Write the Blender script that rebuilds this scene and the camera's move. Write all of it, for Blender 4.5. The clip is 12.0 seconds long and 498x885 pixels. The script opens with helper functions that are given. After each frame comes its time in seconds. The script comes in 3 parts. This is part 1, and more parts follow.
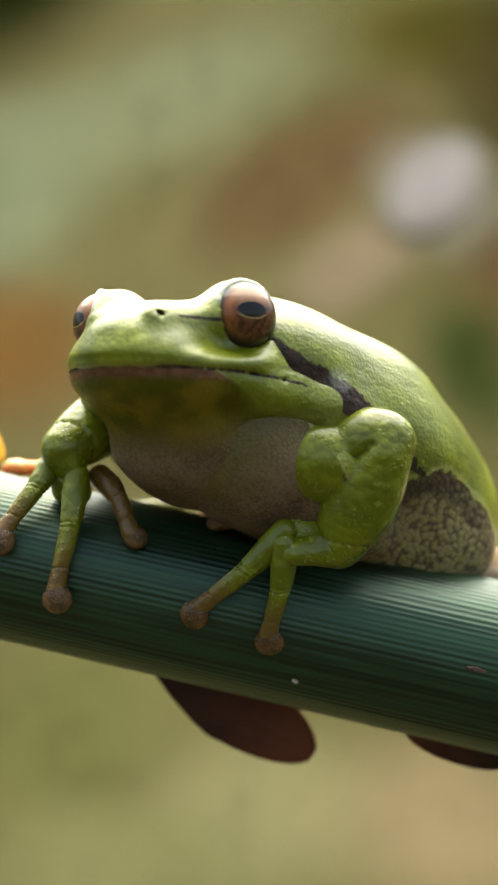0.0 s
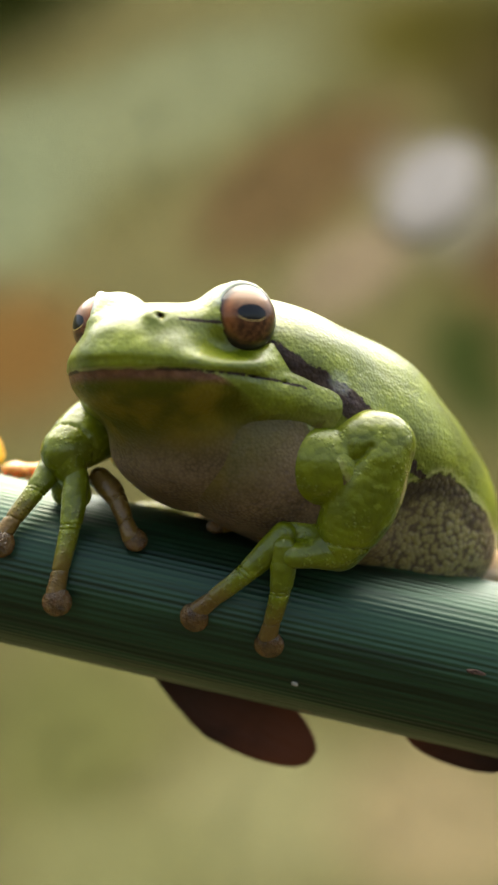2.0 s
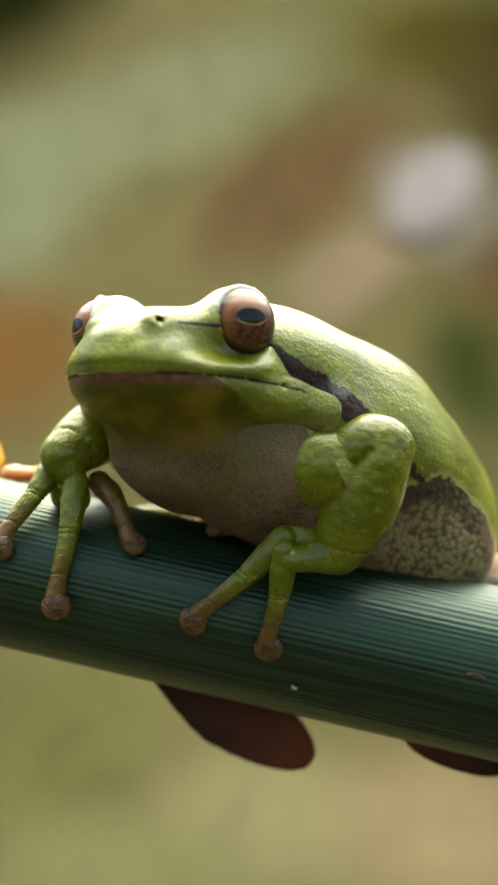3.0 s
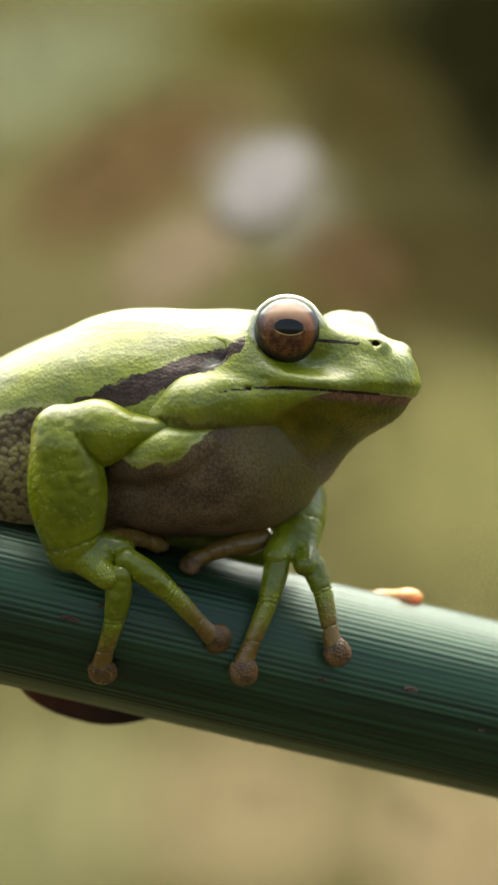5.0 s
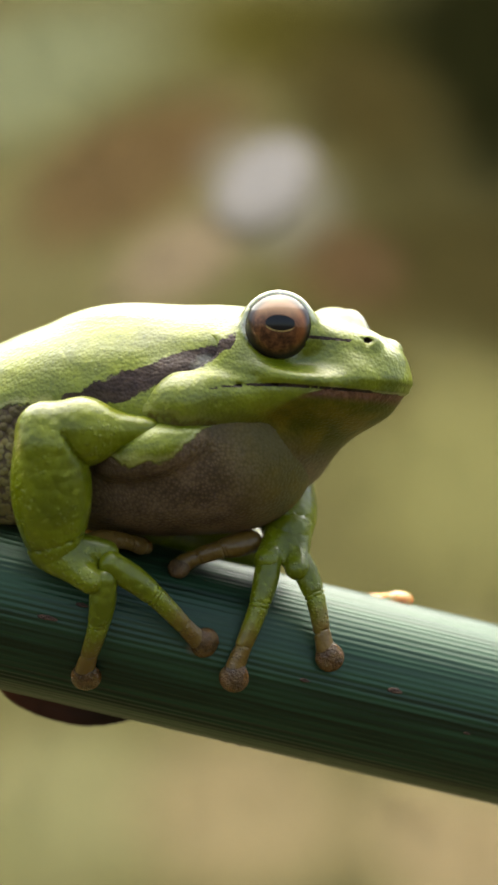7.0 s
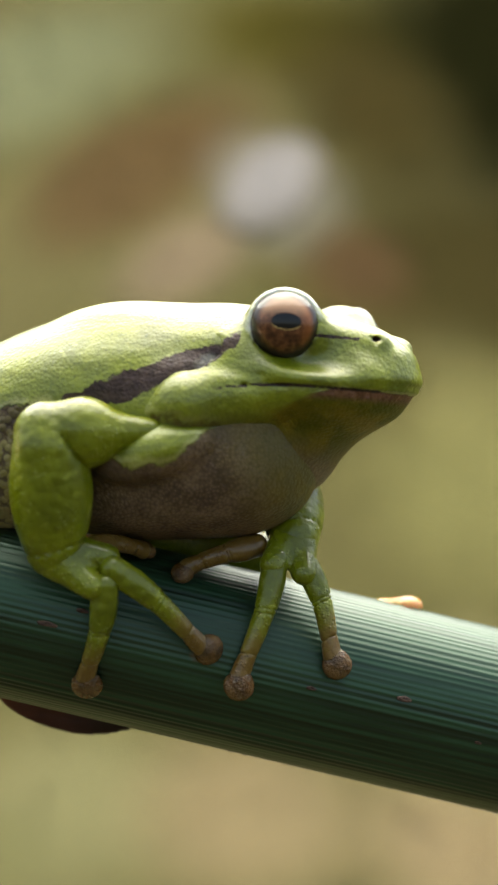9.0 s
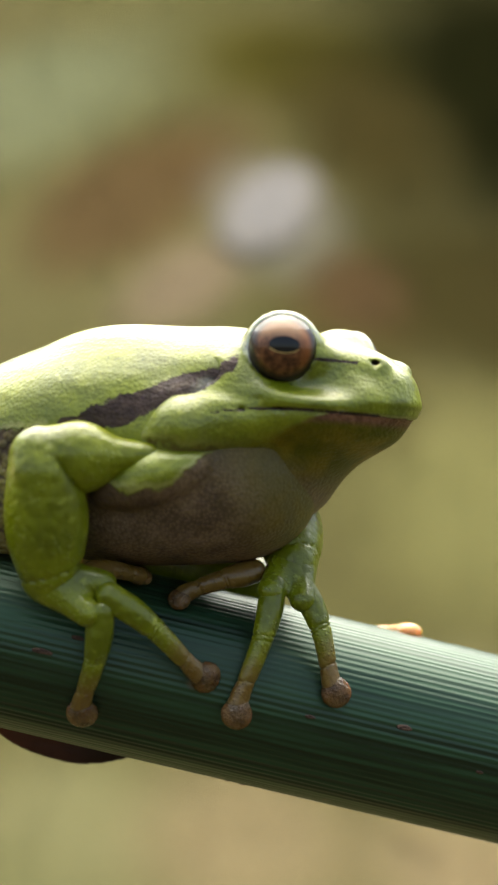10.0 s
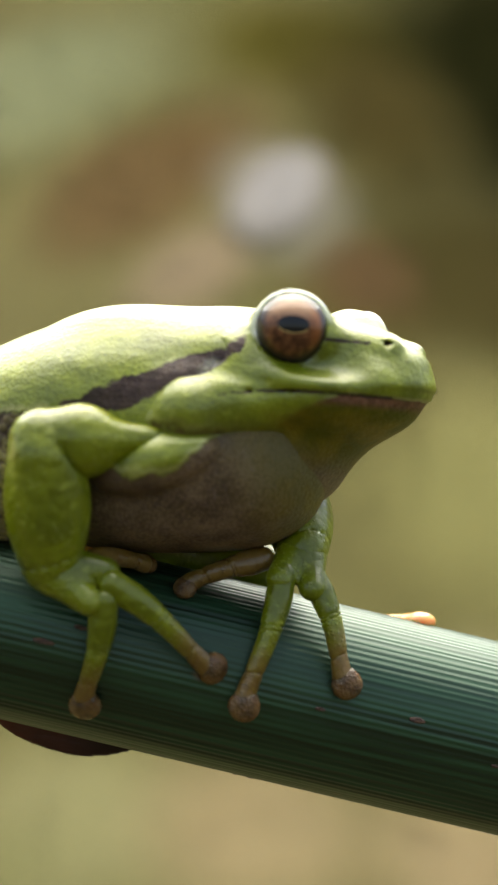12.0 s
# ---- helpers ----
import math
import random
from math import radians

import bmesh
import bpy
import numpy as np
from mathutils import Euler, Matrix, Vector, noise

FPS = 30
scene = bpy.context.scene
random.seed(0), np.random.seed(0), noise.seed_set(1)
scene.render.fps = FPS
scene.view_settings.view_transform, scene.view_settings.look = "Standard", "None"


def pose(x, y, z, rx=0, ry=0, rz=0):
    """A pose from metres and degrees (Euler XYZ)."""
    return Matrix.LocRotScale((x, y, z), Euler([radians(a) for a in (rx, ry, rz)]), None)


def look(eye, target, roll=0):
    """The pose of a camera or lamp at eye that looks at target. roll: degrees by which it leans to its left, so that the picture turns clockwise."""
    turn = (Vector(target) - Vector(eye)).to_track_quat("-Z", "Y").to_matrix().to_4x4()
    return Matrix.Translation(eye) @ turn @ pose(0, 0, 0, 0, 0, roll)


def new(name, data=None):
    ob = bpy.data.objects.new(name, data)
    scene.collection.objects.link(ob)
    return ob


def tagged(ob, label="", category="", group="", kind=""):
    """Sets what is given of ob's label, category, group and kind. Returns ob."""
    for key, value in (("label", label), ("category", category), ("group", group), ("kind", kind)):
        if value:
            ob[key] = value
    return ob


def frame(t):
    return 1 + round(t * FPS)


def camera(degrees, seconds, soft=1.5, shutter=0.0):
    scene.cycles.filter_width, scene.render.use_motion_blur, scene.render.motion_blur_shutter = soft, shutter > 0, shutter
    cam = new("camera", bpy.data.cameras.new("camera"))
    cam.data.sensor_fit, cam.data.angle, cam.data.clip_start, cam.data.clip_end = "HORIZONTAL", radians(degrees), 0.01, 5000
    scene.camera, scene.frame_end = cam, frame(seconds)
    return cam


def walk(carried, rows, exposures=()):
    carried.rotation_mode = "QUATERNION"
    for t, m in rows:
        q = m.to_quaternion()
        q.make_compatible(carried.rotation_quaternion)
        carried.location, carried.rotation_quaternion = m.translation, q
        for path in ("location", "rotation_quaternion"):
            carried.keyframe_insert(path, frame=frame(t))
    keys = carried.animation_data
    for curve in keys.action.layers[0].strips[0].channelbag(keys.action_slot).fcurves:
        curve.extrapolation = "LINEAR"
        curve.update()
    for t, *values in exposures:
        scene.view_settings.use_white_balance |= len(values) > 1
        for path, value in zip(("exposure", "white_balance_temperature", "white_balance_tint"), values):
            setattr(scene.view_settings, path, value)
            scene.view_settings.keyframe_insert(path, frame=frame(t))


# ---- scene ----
# ------------------------------------------------------------------ camera
cam = camera(24.0, 12.0, soft=2.5)
cam.data.dof.use_dof = True
cam.data.dof.focus_distance = 0.0805
cam.data.dof.aperture_fstop = 30.0
PATH = [
    (0, pose(0.00000, -0.08940, 0.50000, 90.000, 0.000, 0.000)),
    (0.5, pose(0.00000, -0.08940, 0.50000, 90.306, 0.000, -0.042)),
    (1.0, pose(0.00000, -0.08940, 0.50000, 90.560, 0.000, -0.095)),
    (1.5, pose(0.00000, -0.08940, 0.50000, 90.180, 0.000, 0.000)),
    (2.0, pose(0.00000, -0.08940, 0.50000, 90.126, 0.000, -0.010)),
    (2.5, pose(0.00000, -0.08940, 0.50000, 90.054, 0.000, -0.021)),
    (3.0, pose(0.00000, -0.08940, 0.50000, 90.306, 0.000, -0.052)),
    (3.3, pose(0.00005, -0.08940, 0.50000, 89.690, 0.000, -0.110)),
    (3.5, pose(0.00059, -0.08940, 0.50000, 89.598, 0.000, -1.513)),
    (3.7, pose(0.00117, -0.08940, 0.50000, 89.746, 0.000, -2.990)),
    (4.5, pose(0.01150, -0.08940, 0.49800, 89.900, -1.000, -6.100)),
    (5.3, pose(0.01915, -0.08936, 0.49637, 90.002, -1.759, -7.480)),
    (5.5, pose(0.01914, -0.08941, 0.49637, 90.018, -1.759, -7.393)),
    (6.0, pose(0.01916, -0.08928, 0.49637, 90.114, -1.759, -7.394)),
    (6.5, pose(0.01930, -0.08853, 0.49632, 90.061, -1.759, -7.233)),
    (7.0, pose(0.01937, -0.08805, 0.49631, 90.059, -1.759, -7.196)),
    (9.0, pose(0.01967, -0.08592, 0.49632, 90.121, -1.759, -6.917)),
    (9.5, pose(0.01974, -0.08560, 0.49633, 90.520, -1.759, -6.960)),
    (10.0, pose(0.01982, -0.08507, 0.49633, 91.320, -1.759, -6.991)),
    (10.5, pose(0.01997, -0.08400, 0.49628, 90.616, -1.759, -6.770)),
    (11.0, pose(0.02006, -0.08354, 0.49623, 90.002, -1.759, -6.634)),
    (11.5, pose(0.02018, -0.08288, 0.49621, 90.208, -1.759, -6.544)),
    (12.0, pose(0.02023, -0.08251, 0.49621, 90.639, -1.759, -6.529)),
]
walk(cam, PATH, exposures=[(0, 2.08, 7700, 6), (12, 2.08, 7700, 6)])

# ------------------------------------------------------------------ light
world = bpy.data.worlds.new("sky")
scene.world = world
world.use_nodes = True
sky = world.node_tree.nodes.new("ShaderNodeTexSky")
sky.sky_type, sky.sun_disc = "NISHITA", False
sky.sun_elevation, sky.sun_rotation = radians(67), radians(0)
sky.air_density, sky.dust_density, sky.ozone_density = 1.0, 4.0, 0.5
world.node_tree.links.new(sky.outputs[0], world.node_tree.nodes["Background"].inputs[0])
world.node_tree.nodes["Background"].inputs[1].default_value = 0.077
sun_data = bpy.data.lights.new("sun", "SUN")
sun_data.energy, sun_data.angle, sun_data.color = 2.5, radians(90), (0.935, 0.975, 1.0)
sun = new("sun", sun_data)
sun.matrix_world = look((0.0, 1.05, 3.0), (0, 0, 0.5))

# ------------------------------------------------------------------ node helpers
MM = 0.001


def material(name):
    m = bpy.data.materials.new(name)
    m.use_nodes = True
    return m, m.node_tree, m.node_tree.nodes["Principled BSDF"]


def node(nt, kind, **values):
    n = nt.nodes.new("ShaderNode" + kind)
    for key, value in values.items():
        if key == "op":
            n.operation = value
        elif key == "clamp":
            n.use_clamp = value
        else:
            n.inputs[int(key[1:])].default_value = value
    return n


def math_node(nt, op, a, b=0.0, clamp=False):
    n = node(nt, "Math", op=op, clamp=clamp)
    for i, v in enumerate((a, b)):
        if isinstance(v, (int, float)):
            n.inputs[i].default_value = v
        else:
            nt.links.new(v, n.inputs[i])
    return n.outputs[0]


def smooth(nt, value, lo, hi):
    """0 at lo, 1 at hi, eased between."""
    n = nt.nodes.new("ShaderNodeMapRange")
    n.interpolation_type = "SMOOTHSTEP"
    nt.links.new(value, n.inputs[0])
    n.inputs[1].default_value, n.inputs[2].default_value = lo, hi
    n.inputs[3].default_value, n.inputs[4].default_value = 0.0, 1.0
    return n.outputs[0]


def mix(nt, factor, a, b):
    n = nt.nodes.new("ShaderNodeMix")
    n.data_type = "RGBA"
    for socket, v in ((n.inputs[0], factor), (n.inputs[6], a), (n.inputs[7], b)):
        if isinstance(v, (int, float)):
            socket.default_value = v
        elif isinstance(v, tuple):
            socket.default_value = (*v, 1.0)
        else:
            nt.links.new(v, socket)
    return n.outputs[2]


def coords(nt, space="Object", stretch=(1, 1, 1)):
    c = nt.nodes.new("ShaderNodeTexCoord")
    mp = nt.nodes.new("ShaderNodeMapping")
    mp.inputs["Scale"].default_value = stretch
    nt.links.new(c.outputs[space], mp.inputs["Vector"])
    return mp.outputs[0]


def noise_of(nt, vector, scale, detail=3.0, rough=0.55):
    n = nt.nodes.new("ShaderNodeTexNoise")
    nt.links.new(vector, n.inputs["Vector"])
    n.inputs["Scale"].default_value = scale
    n.inputs["Detail"].default_value, n.inputs["Roughness"].default_value = detail, rough
    return n.outputs["Fac"]


def cells_of(nt, vector, scale):
    n = nt.nodes.new("ShaderNodeTexVoronoi")
    nt.links.new(vector, n.inputs["Vector"])
    n.inputs["Scale"].default_value = scale
    return n.outputs["Distance"]


def bump(nt, bsdf, height, distance, strength=1.0):
    n = nt.nodes.new("ShaderNodeBump")
    n.inputs["Strength"].default_value, n.inputs["Distance"].default_value = strength, distance
    nt.links.new(height, n.inputs["Height"])
    nt.links.new(n.outputs[0], bsdf.inputs["Normal"])


def attribute(nt, name):
    n = nt.nodes.new("ShaderNodeAttribute")
    n.attribute_name = name
    return n.outputs["Fac"]


# ------------------------------------------------------------------ frog skin
GREEN_HI, GREEN_LO = (0.238, 0.277, 0.007), (0.140, 0.169, 0.003)
BELLY, BELLY_DARK = (0.31, 0.265, 0.12), (0.13, 0.097, 0.06)
BROWN = (0.03, 0.018, 0.014)


def skin_material(name, belly=True, coat=0.65, gloss=0.34, tone=0.92):
    """Smooth green back; where the attribute 'edge' (millimetres above the flank line) falls below zero a dark band, then granular belly."""
    m, nt, b = material(name)
    v = coords(nt, "Object")
    big, fine = noise_of(nt, v, 260, 3), noise_of(nt, v, 1500, 2)
    green = mix(nt, smooth(nt, big, 0.35, 0.65), tuple(c * tone for c in GREEN_LO), tuple(c * tone for c in GREEN_HI))
    green = mix(nt, math_node(nt, "MULTIPLY", smooth(nt, fine, 0.60, 0.72), 0.25), green, (0.46, 0.50, 0.08))
    height = math_node(nt, "ADD", math_node(nt, "MULTIPLY", noise_of(nt, v, 900, 3), 0.7), math_node(nt, "MULTIPLY", noise_of(nt, v, 2600, 2), 0.3))
    if belly:
        mottle = math_node(nt, "MULTIPLY", smooth(nt, noise_of(nt, v, 2100, 4, 0.7), 0.54, 0.66), 0.35)
        green = mix(nt, mottle, green, (0.06, 0.085, 0.01))
        edge = math_node(nt, "ADD", attribute(nt, "edge"), math_node(nt, "MULTIPLY", math_node(nt, "SUBTRACT", noise_of(nt, v, 900, 3), 0.5), 1.6))
        granule, small = cells_of(nt, v, 2200), cells_of(nt, v, 4200)
        rear = attribute(nt, "grain")
        coarse = mix(nt, smooth(nt, granule, 0.46, 0.74), BELLY, BELLY_DARK)
        finer = mix(nt, smooth(nt, math_node(nt, "ADD", math_node(nt, "MULTIPLY", small, 0.35), big), 0.4, 0.95), (0.25, 0.172, 0.108), (0.075, 0.049, 0.032))
        grain = mix(nt, rear, finer, coarse)
        yellow = smooth(nt, attribute(nt, "throat"), 0.0, 1.0)
        grain = mix(nt, yellow, grain, mix(nt, smooth(nt, big, 0.4, 0.62), (0.085, 0.085, 0.004), (0.20, 0.15, 0.014)))
        lip = attribute(nt, "lip")
        grain = mix(nt, lip, grain, mix(nt, smooth(nt, fine, 0.4, 0.65), (0.14, 0.064, 0.034), (0.22, 0.105, 0.06)))
        band = math_node(nt, "MULTIPLY", attribute(nt, "band"), smooth(nt, edge, -2.6, -1.3))
        side = mix(nt, band, grain, BROWN)
        back = mix(nt, yellow, smooth(nt, edge, -0.12, 0.12), smooth(nt, edge, -0.8, 0.9))
        colour = mix(nt, back, side, green)
        rim = math_node(nt, "MULTIPLY", smooth(nt, edge, 0.0, 0.2), math_node(nt, "SUBTRACT", 1.0, smooth(nt, edge, 0.25, 0.7)))
        colour = mix(nt, math_node(nt, "MULTIPLY", math_node(nt, "MULTIPLY", rim, 0.35), math_node(nt, "SUBTRACT", 1.0, yellow)), colour, (0.55, 0.52, 0.24))
        ragged = math_node(nt, "MULTIPLY", math_node(nt, "SUBTRACT", noise_of(nt, v, 700, 5, 0.7), 0.5), 1.7)
        line = smooth(nt, math_node(nt, "ADD", attribute(nt, "stripe"), ragged), -0.08, 0.10)
        colour = mix(nt, line, colour, mix(nt, smooth(nt, fine, 0.35, 0.65), BROWN, (0.055, 0.034, 0.027)))
        colour = mix(nt, math_node(nt, "MULTIPLY", attribute(nt, "lid"), 0.85), colour, (0.60, 0.64, 0.56))
        pebbles = math_node(nt, "SUBTRACT", 1.0, mix(nt, rear, math_node(nt, "MULTIPLY", small, 0.4), granule))
        folds = noise_of(nt, coords(nt, "Object", (0.30, 1, 1)), 520, 3, 0.5)
        height = mix(nt, back, pebbles, math_node(nt, "ADD", math_node(nt, "ADD", math_node(nt, "MULTIPLY", height, 0.7), math_node(nt, "MULTIPLY", cells_of(nt, v, 3800), -0.3)), math_node(nt, "MULTIPLY", folds, 2.2)))
    else:
        wart = math_node(nt, "SUBTRACT", 1.0, smooth(nt, cells_of(nt, v, 3200), 0.10, 0.45))
        sparse = smooth(nt, noise_of(nt, v, 420, 2), 0.48, 0.62)
        wart = math_node(nt, "MULTIPLY", wart, sparse)
        green = mix(nt, math_node(nt, "MULTIPLY", wart, 0.22), green, (0.46, 0.50, 0.12))
        height = math_node(nt, "ADD", math_node(nt, "ADD", height, math_node(nt, "MULTIPLY", wart, 0.45)), math_node(nt, "MULTIPLY", cells_of(nt, v, 1500), -0.7))
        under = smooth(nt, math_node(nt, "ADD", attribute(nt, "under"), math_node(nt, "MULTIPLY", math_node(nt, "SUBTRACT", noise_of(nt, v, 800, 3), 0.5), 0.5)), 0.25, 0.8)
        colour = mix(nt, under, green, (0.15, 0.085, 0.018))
    nt.links.new(colour, b.inputs["Base Color"])
    b.inputs["Roughness"].default_value = 0.42
    b.inputs["Specular IOR Level"].default_value = 0.18
    b.inputs["Subsurface Weight"].default_value = 0.3
    b.inputs["Subsurface Radius"].default_value = (1.0, 0.85, 0.15)
    b.inputs["Subsurface Scale"].default_value = 0.0009
    b.inputs["Coat Weight"].default_value, b.inputs["Coat Roughness"].default_value = coat, gloss
    b.inputs["Coat IOR"].default_value = 1.7 if belly else 1.55
    if belly:
        wet = math_node(nt, "MULTIPLY", back, math_node(nt, "SUBTRACT", 1.0, line))
        nt.links.new(math_node(nt, "ADD", math_node(nt, "MULTIPLY", wet, 0.08), 0.1), b.inputs["Specular IOR Level"])
        nt.links.new(math_node(nt, "ADD", math_node(nt, "MULTIPLY", wet, coat - 0.12), 0.12), b.inputs["Coat Weight"])
    bump(nt, b, height, 0.0002 if belly else 0.00018, 0.9)
    return m


SKIN = skin_material("frog_skin")
LIMB = skin_material("frog_limb_skin", belly=False, coat=0.6, gloss=0.2, tone=0.72)


def plain(name, low, high, scale, rough, relief=0.0001, spec=0.5, stretch=(1, 1, 1), clear=0.0):
    m, nt, b = material(name)
    v = coords(nt, "Object", stretch)
    n = noise_of(nt, v, scale, 4)
    nt.links.new(mix(nt, smooth(nt, n, 0.35, 0.65), low, high), b.inputs["Base Color"])
    b.inputs["Roughness"].default_value, b.inputs["Specular IOR Level"].default_value = rough, spec
    b.inputs["Subsurface Weight"].default_value = clear
    b.inputs["Subsurface Radius"].default_value, b.inputs["Subsurface Scale"].default_value = (1.0, 0.5, 0.2), 0.002
    bump(nt, b, noise_of(nt, v, scale * 4, 3), relief)
    return m


PAD = plain("toe_pad_skin", (0.06, 0.030, 0.009), (0.15, 0.082, 0.028), 900, 0.16, 0.00018, clear=0.5)
ORANGE = plain("inner_limb_skin", (0.70, 0.42, 0.20), (0.78, 0.56, 0.36), 400, 0.4)
AMBER = plain("pale_toe_skin", (0.72, 0.36, 0.13), (0.80, 0.52, 0.28), 500, 0.15, 0.0001, clear=0.9)
PETAL = plain("yellow_petal", (0.75, 0.36, 0.01), (0.85, 0.5, 0.03), 200, 0.5)
SPECK = plain("pale_speck", (0.30, 0.26, 0.20), (0.42, 0.38, 0.30), 900, 0.6)


def leaf_material():
    """Dark brown dead leaf, redder towards its tip; a backlit glow is put into that red."""
    m, nt, b = material("dead_leaf")
    v = coords(nt, "Object")
    sep = nt.nodes.new("ShaderNodeSeparateXYZ")
    nt.links.new(v, sep.inputs[0])
    n = noise_of(nt, v, 160, 4)
    brown = mix(nt, smooth(nt, n, 0.35, 0.65), (0.014, 0.006, 0.004), (0.042, 0.015, 0.009))
    tip = smooth(nt, math_node(nt, "ADD", sep.outputs[0], math_node(nt, "MULTIPLY", n, 0.006)), 0.0115, 0.0205)
    nt.links.new(mix(nt, tip, brown, (0.13, 0.038, 0.018)), b.inputs["Base Color"])
    b.inputs["Roughness"].default_value, b.inputs["Specular IOR Level"].default_value = 0.5, 0.2
    bump(nt, b, noise_of(nt, coords(nt, "Object", (0.3, 1, 1)), 900, 3), 0.0002)
    return m


LEAF = leaf_material()
SCAR = plain("rusty_scar", (0.035, 0.014, 0.008), (0.10, 0.045, 0.022), 2500, 0.5)
STALK = plain("pale_stalk", (0.34, 0.30, 0.20), (0.48, 0.44, 0.32), 500, 0.5)


def eye_material():
    m, nt, b = material("frog_eye")
    v = coords(nt, "Object")
    sep = nt.nodes.new("ShaderNodeSeparateXYZ")
    nt.links.new(v, sep.inputs[0])
    x, z = sep.outputs[0], sep.outputs[2]

    def ring(cx, cz, rx, rz):
        a = math_node(nt, "DIVIDE", math_node(nt, "SUBTRACT", x, cx * MM), rx * MM)
        c = math_node(nt, "DIVIDE", math_node(nt, "SUBTRACT", z, cz * MM), rz * MM)
        return math_node(nt, "SQRT", math_node(nt, "ADD", math_node(nt, "MULTIPLY", a, a), math_node(nt, "MULTIPLY", c, c)))

    pupil = ring(0.05, 0.18, 1.02, 0.55)
    fleck = noise_of(nt, v, 2600, 4, 0.7)
    iris = mix(nt, smooth(nt, fleck, 0.35, 0.7), (0.05, 0.018, 0.009), (0.19, 0.075, 0.03))
    # upper iris paler: its own tan plus a sky reflection put into the colour
    iris = mix(nt, math_node(nt, "MULTIPLY", smooth(nt, z, 0.1 * MM, 1.3 * MM), 0.8), iris, (0.40, 0.24, 0.15))
    gold = math_node(nt, "MULTIPLY", math_node(nt, "SUBTRACT", 1.0, smooth(nt, pupil, 1.03, 1.10)), smooth(nt, math_node(nt, "MULTIPLY", z, -1.0), 0.0, 0.25 * MM))
    iris = mix(nt, gold, iris, (0.62, 0.42, 0.16))
    iris = mix(nt, math_node(nt, "MULTIPLY", smooth(nt, x, 0.7 * MM, 1.7 * MM), 0.5), iris, (0.36, 0.11, 0.025))
    iris = mix(nt, smooth(nt, ring(0, 0, 2.34, 2.34), 0.68, 0.86), iris, (0.02, 0.012, 0.01))
    colour = mix(nt, smooth(nt, pupil, 0.92, 1.02), (0.003, 0.003, 0.004), iris)
    nt.links.new(colour, b.inputs["Base Color"])
    b.inputs["Roughness"].default_value = 0.35
    b.inputs["Specular IOR Level"].default_value = 0.15
    b.inputs["Coat Weight"].default_value, b.inputs["Coat Roughness"].default_value = 0.5, 0.06
    return m


EYE = eye_material()

# ------------------------------------------------------------------ soft forms
def ellipsoid(p, c, r, pitch=0.0):
    """Signed distance, about, to an ellipsoid; pitch lifts its front, in degrees."""
    x, y, z = p[0] - c[0], p[1] - c[1], p[2] - c[2]
    if pitch:
        a = radians(pitch)
        x, z = x * math.cos(a) + z * math.sin(a), -x * math.sin(a) + z * math.cos(a)
    k0 = np.sqrt((x / r[0]) ** 2 + (y / r[1]) ** 2 + (z / r[2]) ** 2) + 1e-6
    k1 = np.sqrt((x / r[0] ** 2) ** 2 + (y / r[1] ** 2) ** 2 + (z / r[2] ** 2) ** 2) + 1e-6
    return k0 * (k0 - 1) / k1


def capsule(p, a, b, ra, rb):
    a, b = np.array(a, float), np.array(b, float)
    d = b - a
    t = np.clip(((p[0] - a[0]) * d[0] + (p[1] - a[1]) * d[1] + (p[2] - a[2]) * d[2]) / d.dot(d), 0, 1)
    return np.sqrt((p[0] - a[0] - t * d[0]) ** 2 + (p[1] - a[1] - t * d[1]) ** 2 + (p[2] - a[2] - t * d[2]) ** 2) - (ra + (rb - ra) * t)


def join(a, b, k):
    h = np.clip(0.5 + 0.5 * (b - a) / k, 0, 1)
    return b + (a - b) * h - k * h * (1 - h)


def carve(a, b, k):
    return -join(-a, b, k)


